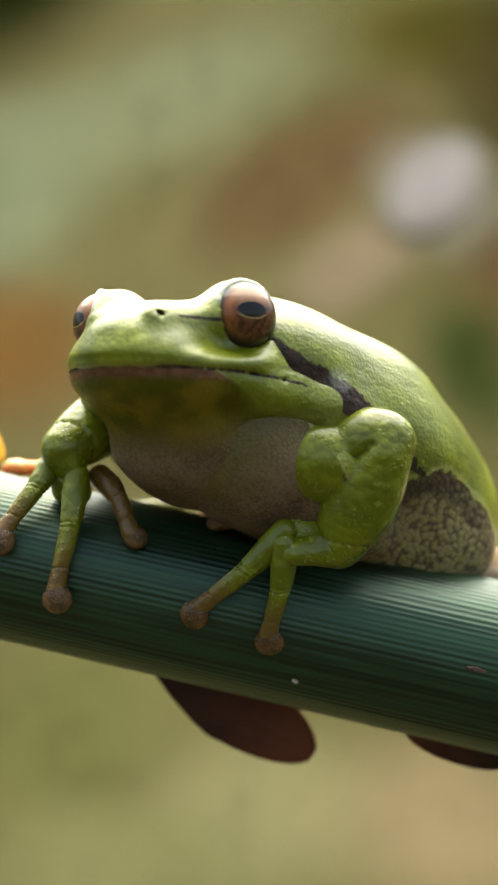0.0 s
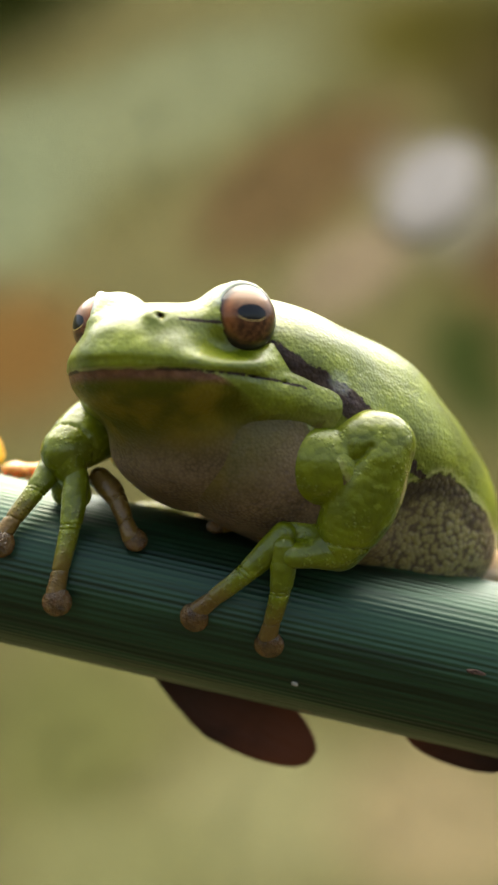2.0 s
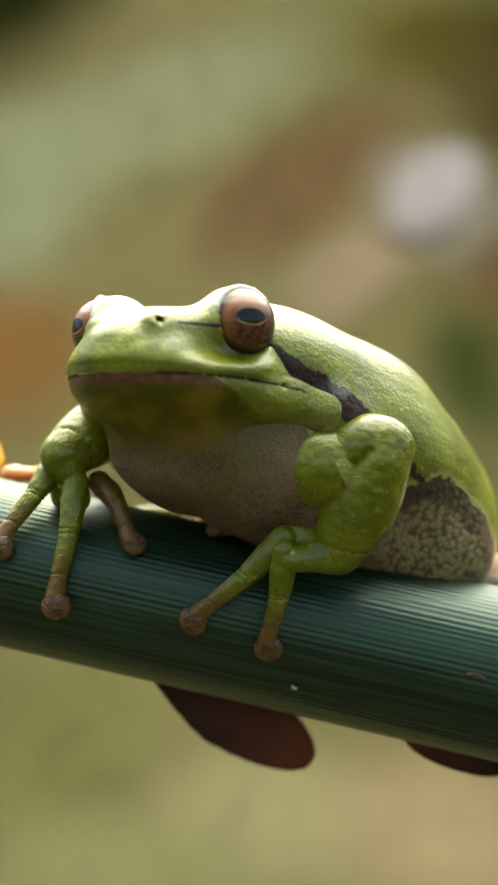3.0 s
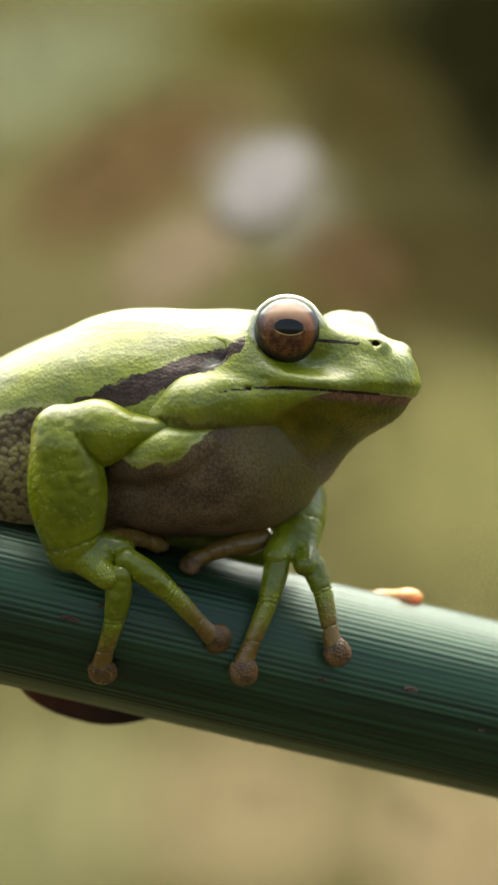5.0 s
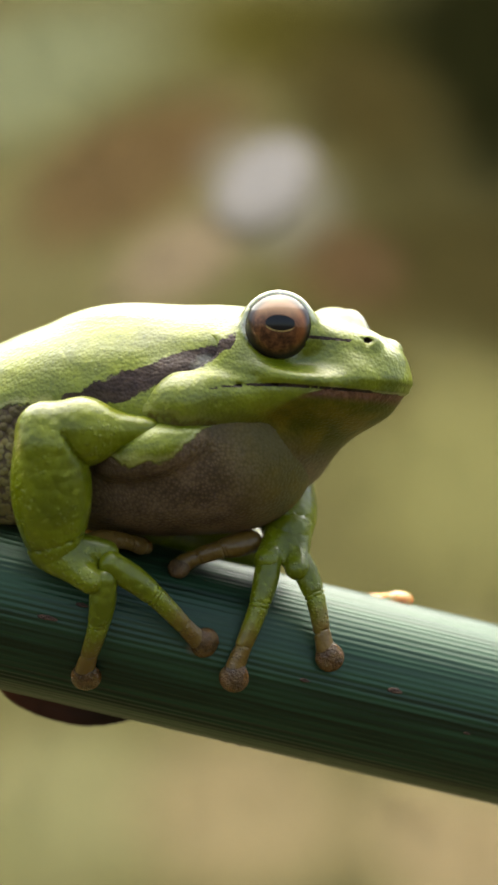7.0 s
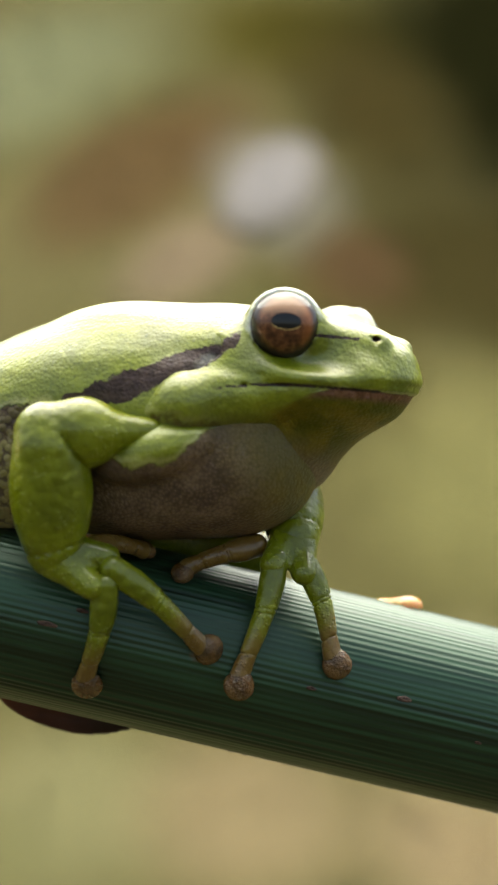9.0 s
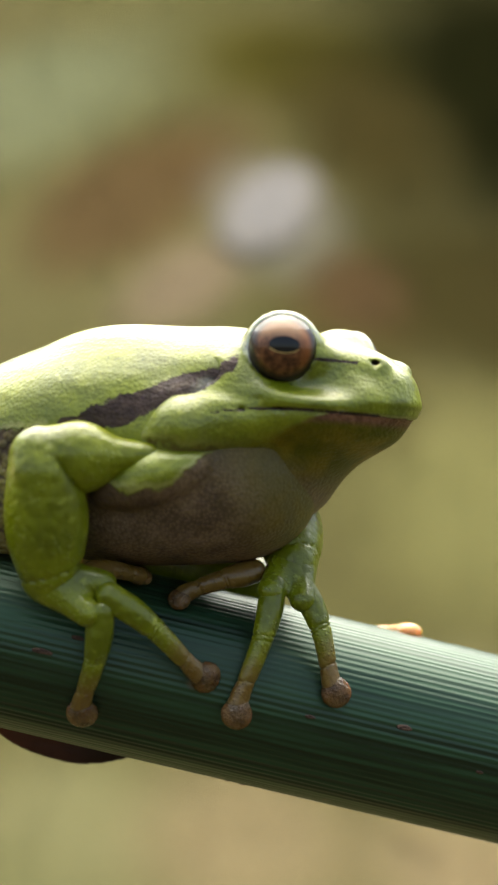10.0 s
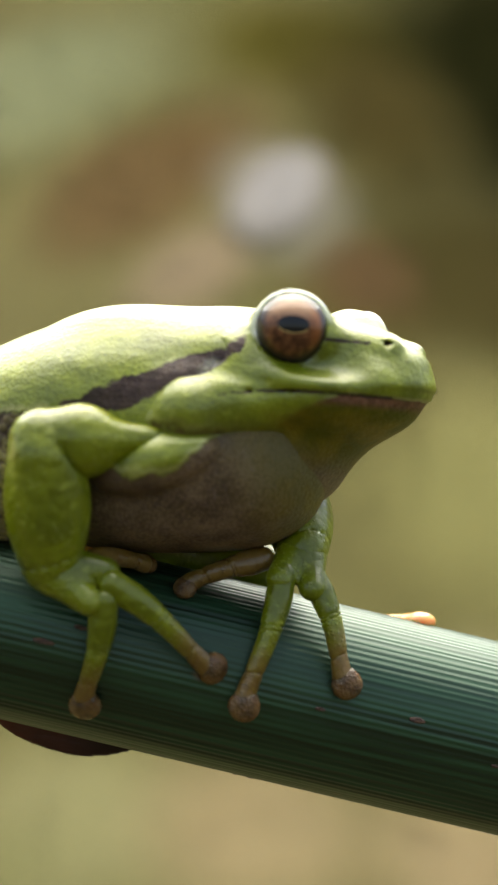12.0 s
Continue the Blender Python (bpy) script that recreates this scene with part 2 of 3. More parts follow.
def skin_mesh(name, f, lo, hi, step, marks=None):
    """A closed mesh on the zero surface of f (millimetres), by surface nets; marks: functions of the vertices that give named attributes."""
    axes = [np.arange(l, h + step, step) for l, h in zip(lo, hi)]
    p = np.meshgrid(*axes, indexing="ij")
    v = f(p)
    n = np.array(v.shape)
    corners = [(i, j, k) for i in (0, 1) for j in (0, 1) for k in (0, 1)]
    cut = lambda c: v[c[0]:n[0] - 1 + c[0], c[1]:n[1] - 1 + c[1], c[2]:n[2] - 1 + c[2]]
    total, count = np.zeros((*(n - 1), 3)), np.zeros(n - 1)
    for a in corners:
        for axis in range(3):
            if a[axis] == 0:
                b = tuple(1 if i == axis else a[i] for i in range(3))
                va, vb = cut(a), cut(b)
                hit = (va < 0) != (vb < 0)
                t = np.where(hit, va / np.where(hit, va - vb, 1), 0)
                for i in range(3):
                    total[..., i] += hit * (a[i] + (t if i == axis else 0))
                count += hit
    used = count > 0
    index = np.full(used.shape, -1)
    index[used] = np.arange(used.sum())
    base = np.argwhere(used)
    verts = (base + total[used] / count[used][:, None]) * step + np.array(lo)
    faces = []
    for axis in range(3):
        u, w = (axis + 1) % 3, (axis + 2) % 3
        sl = lambda s: tuple(slice(1, n[i] - 1) if i != axis else (slice(0, n[i] - 1) if s == 0 else slice(1, n[i])) for i in range(3))
        a, b = v[sl(0)], v[sl(1)]
        hit = np.argwhere((a < 0) != (b < 0))
        inside = (a < 0)[tuple(hit.T)]
        cell = hit.copy()
        for i in range(3):
            if i != axis:
                cell[:, i] += 1
        quad = []
        for du, dw in ((0, 0), (-1, 0), (-1, -1), (0, -1)):
            c = cell.copy()
            c[:, u] += du
            c[:, w] += dw
            quad.append(index[tuple(c.T)])
        quad = np.array(quad).T
        quad[~inside] = quad[~inside][:, ::-1]
        faces.append(quad)
    faces = np.concatenate(faces)
    me = bpy.data.meshes.new(name)
    me.from_pydata((verts * MM).tolist(), [], faces.tolist())
    me.polygons.foreach_set("use_smooth", [True] * len(me.polygons))
    for key, g in (marks or {}).items():
        me.attributes.new(key, "FLOAT", "POINT").data.foreach_set("value", np.asarray(g(verts.T), dtype=np.float32))
    return me


def part(name, mesh, mat, parent, label=""):
    ob = new(name, mesh)
    if not mesh.materials:
        mesh.materials.append(mat)
    ob.parent = parent
    return tagged(ob, label)


def ease(x, lo, hi):
    t = np.clip((x - lo) / (hi - lo), 0, 1)
    return t * t * (3 - 2 * t)


# ------------------------------------------------------------------ the stem
STEM_MID, STEM_TILT, STEM_R = Vector((0, 0, 0.4872)), radians(12.62), 6.32
STEM_WAY = Vector((math.cos(STEM_TILT), 0, -math.sin(STEM_TILT)))


def reed_material():
    m, nt, b = material("reed_skin")
    v = coords(nt, "Object", (0.03, 1, 1))
    streak, long_streak = noise_of(nt, v, 1900, 3), noise_of(nt, v, 260, 3)
    patch = noise_of(nt, coords(nt, "Object", (0.35, 1, 1)), 130, 3)
    colour = mix(nt, smooth(nt, streak, 0.35, 0.65), (0.0015, 0.005, 0.002), (0.011, 0.038, 0.016))
    colour = mix(nt, math_node(nt, "MULTIPLY", smooth(nt, long_streak, 0.5, 0.7), 0.35), colour, (0.012, 0.036, 0.017))
    colour = mix(nt, math_node(nt, "MULTIPLY", smooth(nt, patch, 0.5, 0.7), 0.35), colour, (0.012, 0.032, 0.008))
    spots = cells_of(nt, coords(nt, "Object", (0.8, 1, 1)), 150)
    colour = mix(nt, math_node(nt, "SUBTRACT", 1.0, smooth(nt, spots, 0.03, 0.09)), colour, (0.10, 0.055, 0.03))
    nt.links.new(colour, b.inputs["Base Color"])
    nt.links.new(math_node(nt, "ADD", math_node(nt, "MULTIPLY", patch, 0.2), 0.31), b.inputs["Roughness"])
    b.inputs["Specular IOR Level"].default_value = 0.55
    b.inputs["Specular Tint"].default_value = (0.60, 1.0, 0.72, 1.0)
    b.inputs["Coat Weight"].default_value, b.inputs["Coat Roughness"].default_value = 0.33, 0.26
    b.inputs["Coat IOR"].default_value = 1.47
    bump(nt, b, streak, 0.00008, 0.6)
    return m


REED = reed_material()


def internode(s0, s1, dense):
    """One length of the ribbed stem, from s0 to s1 millimetres along it."""
    rng = np.random.default_rng(4)
    n = 640 if dense else 96
    ang = np.arange(n) / n * 2 * np.pi
    phase = np.cumsum(0.6 + 0.8 * rng.random(n))
    ridge = np.cos(phase / phase[-1] * 2 * np.pi * 92) * (0.5 + 0.5 * rng.random(92)[(np.arange(n) * 92 // n)]) if dense else np.zeros(n)
    facet = sum(0.10 / k * np.cos(ang * k + 2.3 * k) for k in (5, 9, 14, 23)) if dense else 0.0
    s = np.linspace(s0, s1, 110 if dense else 8)
    verts = []
    for d in s:
        r = STEM_R * (1 + 0.0012 * np.clip(d, -60, 120)) + 0.019 * ridge + facet + 0.03 * np.sin(ang * 3 + d * 0.05)
        verts.append(np.stack([np.full(n, d), r * np.cos(ang), r * np.sin(ang)], 1))
    faces = [(i * n + j, i * n + (j + 1) % n, (i + 1) * n + (j + 1) % n, (i + 1) * n + j) for i in range(len(s) - 1) for j in range(n)]
    faces += [tuple(range(n))[::-1], tuple(range((len(s) - 1) * n, len(s) * n))]
    me = bpy.data.meshes.new("internode")
    me.from_pydata((np.concatenate(verts) * MM).tolist(), [], faces)
    me.polygons.foreach_set("use_smooth", [True] * len(me.polygons))
    return me


def build_stem():
    """A long reed that leans, its foot on the ground and its top in the air."""
    ob = tagged(new("reed_stem"), "thick dark green ribbed reed stem, slanting, glossy on top", "plant stem")
    ob.matrix_world = Matrix.Translation(STEM_MID) @ Matrix.Rotation(STEM_TILT, 4, "Y")
    cuts = [-820, -600, -370, -130, 150, 430, 720, 1020, 1320, 1620, 1930, 2258]
    for s0, s1 in zip(cuts, cuts[1:]):
        part("internode", internode(s0, s1, s0 == -130), REED, ob)
    for s0 in cuts[1:-1]:
        r = STEM_R * (1 + 0.0012 * max(-60, min(120, s0)))
        f = lambda p: np.sqrt((np.sqrt(p[1] ** 2 + p[2] ** 2) - r + 0.4) ** 2 + (p[0] * 0.8) ** 2) - 0.9
        ring = part("node_ring", skin_mesh("node_ring", f, (-2, -9.5, -9.5), (2, 9.5, 9.5), 0.5), REED, ob)
        ring.location.x = s0 * MM
    # scars and stains: place along the stem, angle round it, length, width, material, label
    for along, turn, long, wide, mat, label in (
            (41.5, 172.1, 0.55, 0.22, SCAR, "small rusty scar"), (34.97, 178.5, 0.4, 0.16, SCAR, "small rusty scar"),
            (16.4, 177.2, 0.7, 0.2, SCAR, "small rusty scar"), (47.4, -172.6, 0.3, 0.14, SCAR, "small rusty scar"),
            (18.5, 165.0, 0.45, 0.18, SCAR, "small rusty scar"),
            (31.4, -100.5, 0.22, 0.22, SCAR, "tiny dark bud"), (32.5, -100.5, 0.26, 0.26, SCAR, "tiny dark bud")):
        rough = lambda p: ellipsoid(p, (0, 0, 0), (long, wide, 0.07 if turn > -150 and turn < -90 else 0.05)) + 0.02 * np.sin(p[0] * 5 + 1) * np.sin(p[1] * 7 + 2)
        mark = part("blemish", skin_mesh("blemish", rough, (-long - 0.2, -wide - 0.2, -0.3), (long + 0.2, wide + 0.2, 0.3), 0.045), mat, ob, label)
        r = STEM_R * (1 + 0.0012 * along) + 0.02
        a = radians(turn)
        mark.matrix_local = Matrix.Translation((along * MM, r * math.cos(a) * MM, r * math.sin(a) * MM)) @ Matrix.Rotation(a - math.pi / 2, 4, "X")
    return ob


stem = build_stem()

# ------------------------------------------------------------------ the frog's parts (millimetres, x forward, y to its left)
def head_form(p):
    q = (p[0], np.abs(p[1]), p[2])
    skull = ellipsoid(q, (-3.2, 0, -3.1), (8.0, 8.0, 3.3))
    snout = ellipsoid(q, (1.8, 0, -2.9), (5.4, 5.4, 2.35), -3)
    d = join(skull, snout, 2.2)
    d = join(d, ellipsoid(q, (4.3, 0, -2.2), (2.7, 3.0, 1.8)), 1.0)
    # ridge from eye to nostril, hollow cheek under it, flaring upper lip
    d = join(d, capsule(q, (1.6, 4.3, -0.9), (5.0, 2.2, -1.1), 0.9, 0.7), 0.9)
    d = carve(d, ellipsoid(q, (3.4, 6.4, -2.4), (3.6, 1.5, 1.1), -6), 1.6)
    d = join(d, ellipsoid(q, (-2.0, 0, -3.75), (8.7, 7.5, 0.8)), 1.2)
    jaw = ellipsoid(q, (-2.4, 0, -4.9), (8.7, 7.5, 2.3), 3)
    jaw = join(jaw, ellipsoid(q, (-5.7, 0, -8.2), (6.3, 7.2, 5.2)), 2.0)
    jaw = join(jaw, ellipsoid(q, (-7.4, 5.9, -5.4), (4.4, 3.0, 2.2), 10), 0.7)
    jaw = join(jaw, capsule(q, (-2.2, 6.8, -5.2), (-5.3, 9.0, -6.0), 1.6, 2.0), 1.9)
    jaw = join(jaw, ellipsoid(q, (-3.9, 7.3, -4.9), (2.3, 1.9, 1.6)), 1.2)
    jaw = join(jaw, capsule(q, (-5.3, 9.0, -6.0), (-7.2, 9.8, -6.6), 1.95, 1.0), 0.8)
    jaw = join(jaw, capsule((q[0], q[1] * 0.5, q[2]), (3.6, 0, -5.0), (-1.2, 0, -8.8), 1.25, 2.0), 2.4)
    d = join(d, jaw, 0.5)
    d = join(d, ellipsoid(q, (-0.6, 4.7, -0.3), (2.75, 2.5, 2.5)), 1.2)
    d = join(d, ellipsoid(q, (0, 0, -0.7), (4.6, 4.2, 1.5)), 1.4)
    d = join(d, ellipsoid(q, (-6.0, 5.4, -2.6), (4.6, 3.1, 2.3), 10), 1.4)
    # mouth line, running back and a little down
    line = mouth_height(q[0])
    gap = np.maximum(np.abs(p[2] - line) - 0.02, -(d + 0.35))
    gap = np.maximum(gap, -2.6 - q[0])
    d = carve(d, gap, 0.18)
    # the eye's socket with a thin lid round it, turned a little forward
    d = carve(d, ellipsoid(q, (-0.05, 6.0, -0.35), (2.2, 2.3, 2.15)), 0.2)
    along, across = eye_frame(q)
    ring = np.sqrt((np.sqrt(across ** 2 + (p[2] + 0.35) ** 2) - 2.28) ** 2 + (along - 0.35) ** 2) - 0.27 - 0.03 * ease(p[2] + 0.35, 0.6, 2.2)
    d = join(d, ring, 0.35)
    # nostril on a small mound
    d = join(d, ellipsoid(q, (5.1, 2.1, -0.95), (0.9, 0.72, 0.62)), 0.4)
    d = carve(d, ellipsoid(q, (5.2, 2.6, -0.85), (0.34, 0.4, 0.28)), 0.15)
    # ear disc
    d = carve(d, ellipsoid(q, (-4.4, 7.9, -2.4), (1.0, 0.6, 1.1)), 0.4)
    return d


def eye_frame(q):
    """Along the eye's axis, which looks aside and a little forward, and across it."""
    a = radians(28)
    x, y = q[0] + 0.15, q[1] - 5.5
    return x * math.sin(a) + y * math.cos(a), x * math.cos(a) - y * math.sin(a)


def mouth_height(x):
    return -4.2 - 0.026 * np.minimum(x - 2, 0) ** 2


def head_edge(v):
    """Millimetres above the green skin's lower edge: the lip in front, a fold under the cheek behind."""
    low = -6.9 - 0.10 * (v[0] + 8)
    jaw = np.where(v[0] > -3.0, v[2] - mouth_height(v[0]) + 0.05, v[2] - low - (1 - ease(-v[0], 3.0, 4.5)) * 2.0)
    lobe = v[2] + 7.3
    f = ease(np.abs(v[1]), 3.0, 7.6) * ease(-v[0], -4.5, 2.2)
    return (4 - 3.5 * ease(-v[0], -2.0, 0.5)) * (jaw * (1 - f) + lobe * f)


def head_stripe(v):
    """Millimetres inside the dark marks (negative outside): behind the eye, from eye to nostril; nostril and mouth slit
    get their shade put into the colour.
    """
    y = np.abs(v[1])
    behind = np.clip(0.2 + 0.3 * (-2.2 - v[0]), 0, 0.7) - 0.8 * np.abs(v[2] + 1.46 - 0.72 * (v[0] + 2.33) + 0.8 * ease(v[1], 1, 4)) - 3 * ease(v[0], -2.3, -1.7) - 3 * (1 - ease(v[0], -5.5, -4.5)) - 3 * (1 - ease(y, 6.0, 6.8))
    front = 0.7 - 6 * np.abs(v[2] + 0.85) - 3 * (1 - ease(v[0], 1.6, 2.2)) - 3 * ease(v[0], 4.4, 4.8) - 3 * (1 - ease(y, 2.0, 2.6))
    nostril = 1.7 - 5 * np.sqrt((v[0] - 5.2) ** 2 + (y - 2.5) ** 2 + (v[2] + 0.85) ** 2)
    # dark lip edge, with the shade of the mouth slit put into the colour
    mouth = 1.15 - 11 * np.abs(v[2] - mouth_height(v[0]) + 0.03) - 3 * (1 - ease(v[0], -3.4, -2.6)) - 3 * (1 - ease(y, 2.0, 3.5))
    return np.maximum(np.maximum(behind, front), np.maximum(nostril, mouth))


def head_lip(v):
    under = mouth_height(v[0]) - v[2]
    return ease(under, -0.05, 0.1) * (1 - ease(under, 0.4, 0.95)) * ease(v[0], -3.6, 1.5)


def head_throat(v):
    return ease(mouth_height(v[0]) - v[2], 0.2, 0.6) * (1 - 0.8 * ease(-v[2] - 0.30 * v[0], 5.5, 10.5))


def head_lid(v):
    along, across = eye_frame((v[0], np.abs(v[1])))
    d = np.sqrt((np.sqrt(across ** 2 + (v[2] + 0.35) ** 2) - 2.2) ** 2 + (along - 0.35) ** 2)
    ear = np.sqrt((v[0] + 4.4) ** 2 + (v[2] + 2.4) ** 2)
    return np.maximum(1 - ease(d, 0.32, 0.5), 0.5 * (1 - ease(ear, 0.7, 1.0)) * ease(np.abs(v[1]), 5, 6))


def torso_form(p):
    q = (p[0], np.abs(p[1]), p[2])
    d = ellipsoid(q, (-1.5, 0, 1.0), (14.0, 8.6, 6.7), 11)
    d = join(d, ellipsoid(q, (4.6, 0, -2.7), (8.3, 7.9, 5.2)), 3.0)
    d = join(d, ellipsoid(q, (-9.0, 0, -3.6), (7.3, 8.5, 6.5)), 3.0)
    d = join(d, ellipsoid(q, (8.5, 0, -1.5), (5.0, 6.4, 4.6)), 2.5)
    d = join(d, ellipsoid(q, (9.2, 0, -3.4), (4.4, 5.6, 4.2)), 2.0)
    d = join(d, ellipsoid(q, (9.0, 0, 4.0), (6.0, 6.6, 3.8)), 3.0)
    d = join(d, ellipsoid(q, (0.5, 2.3, 5.6), (4.0, 2.6, 1.9)), 2.5)
    d = join(d, ellipsoid(q, (0.3, 0, -5.0), (9.8, 6.6, 3.6)), 2.0)
    # the shoulder's bulge and the muscle in front of the arm
    d = join(d, ellipsoid(q, (5.2, 6.4, 1.2), (3.4, 1.9, 2.3), 25), 1.2)
    d = join(d, ellipsoid(q, (4.2, 7.4, -2.4), (4.4, 2.3, 1.9), 16), 0.3)
    d = join(d, ellipsoid(q, (6.0, 0, -6.2), (4.5, 3.0, 1.7)), 1.0)
    return d


def flank_line(x):
    """Height of the green skin's lower edge along the side."""
    return np.interp(x, [-16, -13, -9.5, -6, -3, 0, 3, 6, 9, 14], [-5.4, -3.4, -1.0, 0.3, 0.6, -1.6, -3.4, -3.0, 0.0, 3.0])


def torso_edge(v):
    return v[2] - flank_line(v[0]) + 0.8 * ease(np.abs(v[1]), 0, 6) - 0.8


def torso_stripe(v):
    mid = np.interp(v[0], [-4, -1.5, 1, 3, 5, 7, 9, 12], [0.7, 1.1, 1.5, 2.1, 3.0, 3.7, 4.1, 5.0])
    mid = mid - 1.4 * ease(v[1], 1, 4)
    wide = np.interp(v[0], [-3.5, -1.5, 1, 3, 7, 10], [-0.6, 0.25, 0.75, 1.0, 1.0, 0.8])
    return wide - np.abs(v[2] - mid) - 3 * (1 - ease(np.abs(v[1]), 3.0, 4.0))


def torso_ear(v):
    """The pale ear disc at the front end of the stripe."""
    d = np.sqrt((v[0] - 7.8) ** 2 + (v[2] - 3.5) ** 2)
    return 0.22 * (1 - ease(d, 0.6, 0.9)) * ease(np.abs(v[1]), 5, 6)


def torso_band(v):
    return np.interp(v[0], [-14, -9, -3, 2, 5, 12], [0.35, 0.6, 0.8, 0.5, 0.0, 0.0])


NONE = lambda v: np.zeros(v.shape[1])
HEAD_MESH = skin_mesh("head", head_form, (-14, -13, -14), (10, 13, 5), 0.25,
                      dict(edge=head_edge, stripe=head_stripe, lip=head_lip, throat=head_throat, lid=head_lid, grain=NONE, band=NONE))
TORSO_MESH = skin_mesh("torso", torso_form, (-19, -12, -13), (18, 12, 11), 0.35,
                       dict(edge=torso_edge, stripe=torso_stripe, lip=NONE, lid=torso_ear, band=torso_band, grain=lambda v: ease(-v[0], -2, 5),
                            throat=lambda v: ease(v[0] + 0.35 * v[2], 5, 12) * 0.6))


def limb_mesh(name, length, r0, r1, flat=1.0, bulge=0.0):
    """A limb piece along +x, its upper side +z."""
    def f(p):
        x = p[0]
        z = p[2] / flat
        d = capsule((x, p[1], z), (0, 0, 0), (length, 0, 0), r0, r1)
        if bulge:
            d = join(d, ellipsoid((x, p[1], z), (length * 0.4, 0, 0), (length * 0.4, r0 * bulge, r0 * bulge)), 1.0)
        return d
    r = max(r0, r1) * (1.3 + max(0, bulge - 1))
    return skin_mesh(name, f, (-r, -r, -r), (length + r, r, r), max(0.12, r0 * 0.09))


FOREARM = 7.9


def arm_mesh(shoulder, end, muscle=None):
    """Upper arm and forearm in one skin: the elbow at the origin, the wrist along +x, the shoulder where given."""
    sh = np.array(shoulder, float)
    way = np.array([1.0, 0, 0]) + sh / np.linalg.norm(sh)
    way = way / np.linalg.norm(way)

    def f(p):
        fore = capsule(p, (0.7, 0, 0.35), (FOREARM, 0, 0), 2.05, 1.7)
        fore = join(fore, ellipsoid(p, (3.9, 0.1, 0.2), (4.3, 2.65, 2.3)), 1.2)
        up = capsule(p, (0, 0, -0.1), sh, 2.1, end)
        up = join(up, ellipsoid(p, tuple(sh * 0.36), (2.3, 2.0, 2.0)), 1.2)
        d = join(fore, up, 0.22)
        # the fold where the forearm meets the upper arm, and one at the wrist
        inner = p[0] * way[0] + p[1] * way[1] + p[2] * way[2]
        d = carve(d, np.maximum(np.maximum(np.abs(fore - up) - 0.06, -(d + 0.28)), 0.4 - inner), 0.2)
        if muscle:
            d = join(d, ellipsoid(p, muscle, (3.1, 3.3, 3.3)), 0.06)
        d = carve(d, np.maximum(np.abs(p[0] - FOREARM + 0.5 + 0.25 * p[1]) - 0.05, -(d + 0.22)), 0.15)
        return d
    lo = np.minimum(0, sh) - 3.4
    hi = np.maximum(np.array([9.5, 0, 0]), sh) + 3.4
    if muscle:
        lo, hi = np.minimum(lo, np.array(muscle) - 3.7), np.maximum(hi, np.array(muscle) + 3.7)
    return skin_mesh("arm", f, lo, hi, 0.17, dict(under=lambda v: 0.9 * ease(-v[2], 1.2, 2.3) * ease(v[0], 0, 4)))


def hand_mesh():
    """Flat hand: wrist at the origin, two knuckles spread ahead of it."""
    def f(p):
        q = (p[0], p[1], p[2] / 0.9)
        d = ellipsoid(q, (0.4, 0, 0), (2.0, 1.6, 1.5))
        for side in (-1, 1):
            d = join(d, capsule(q, (0.2, 0.4 * side, 0), (3.3, 1.12 * side, -0.1), 1.2, 0.92), 0.6)
        return d
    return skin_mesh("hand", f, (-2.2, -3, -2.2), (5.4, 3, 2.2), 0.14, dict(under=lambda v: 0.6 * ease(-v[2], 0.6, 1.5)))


def finger_mesh(length):
    def f(p):
        t = np.clip(p[0] / length, 0, 1)
        q = (p[0], p[1] - 0.18 * np.sin(t * np.pi * 1.4), p[2] - 0.45 * np.sin(t * np.pi))
        x = np.clip(q[0], 0, length)
        r = np.interp(t, [0, 0.18, 0.4, 0.52, 0.68, 0.82, 1.0], [0.88, 0.93, 0.78, 0.69, 0.65, 0.60, 0.70])
        d = np.sqrt((q[0] - x) ** 2 + q[1] ** 2 + (q[2] / 0.92) ** 2) - r
        for s in (0.42, 0.46, 0.80):
            d = carve(d, np.maximum(np.abs(p[0] - length * s + 0.15 * p[1]) - 0.035, -(d + 0.13)), 0.09)
        return d
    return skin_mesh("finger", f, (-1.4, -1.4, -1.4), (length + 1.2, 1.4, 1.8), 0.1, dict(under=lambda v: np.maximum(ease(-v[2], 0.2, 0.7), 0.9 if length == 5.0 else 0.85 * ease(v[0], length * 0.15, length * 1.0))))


def pad_mesh():
    f = lambda p: join(ellipsoid(p, (0.35, 0, 0.0), (1.12, 1.2, 0.75)), ellipsoid(p, (-0.1, 0, 0.35), (0.8, 0.75, 0.5)), 0.4)
    return skin_mesh("toe_pad", f, (-1.4, -1.6, -1.3), (2.0, 1.6, 1.5), 0.1)


def eyeball_mesh():
    f = lambda p: ellipsoid(p, (0, 0, 0), (2.34, 2.34, 2.34))
    return skin_mesh("eye", f, (-3, -3, -3), (3, 3, 3), 0.16)


FINGER = {n: finger_mesh(n) for n in (8.4, 7.0, 5.0)}
HAND = hand_mesh()
THIGH, SHANK, FOOT = limb_mesh("thigh", 12, 3.0, 2.2), limb_mesh("shank", 12, 2.1, 1.6, 1, 1.1), limb_mesh("foot", 7, 1.6, 1.3, 0.8)
PAD_MESH, PALE_PAD, EYEBALL = pad_mesh(), pad_mesh(), eyeball_mesh()
PALE_FINGER = finger_mesh(5.0)


def aim(a, b, up):
    """A pose at a (millimetres) whose x axis runs to b and whose z axis leans to up."""
    a, b = Vector(a), Vector(b)
    x = (b - a).normalized()
    y = Vector(up).cross(x).normalized()
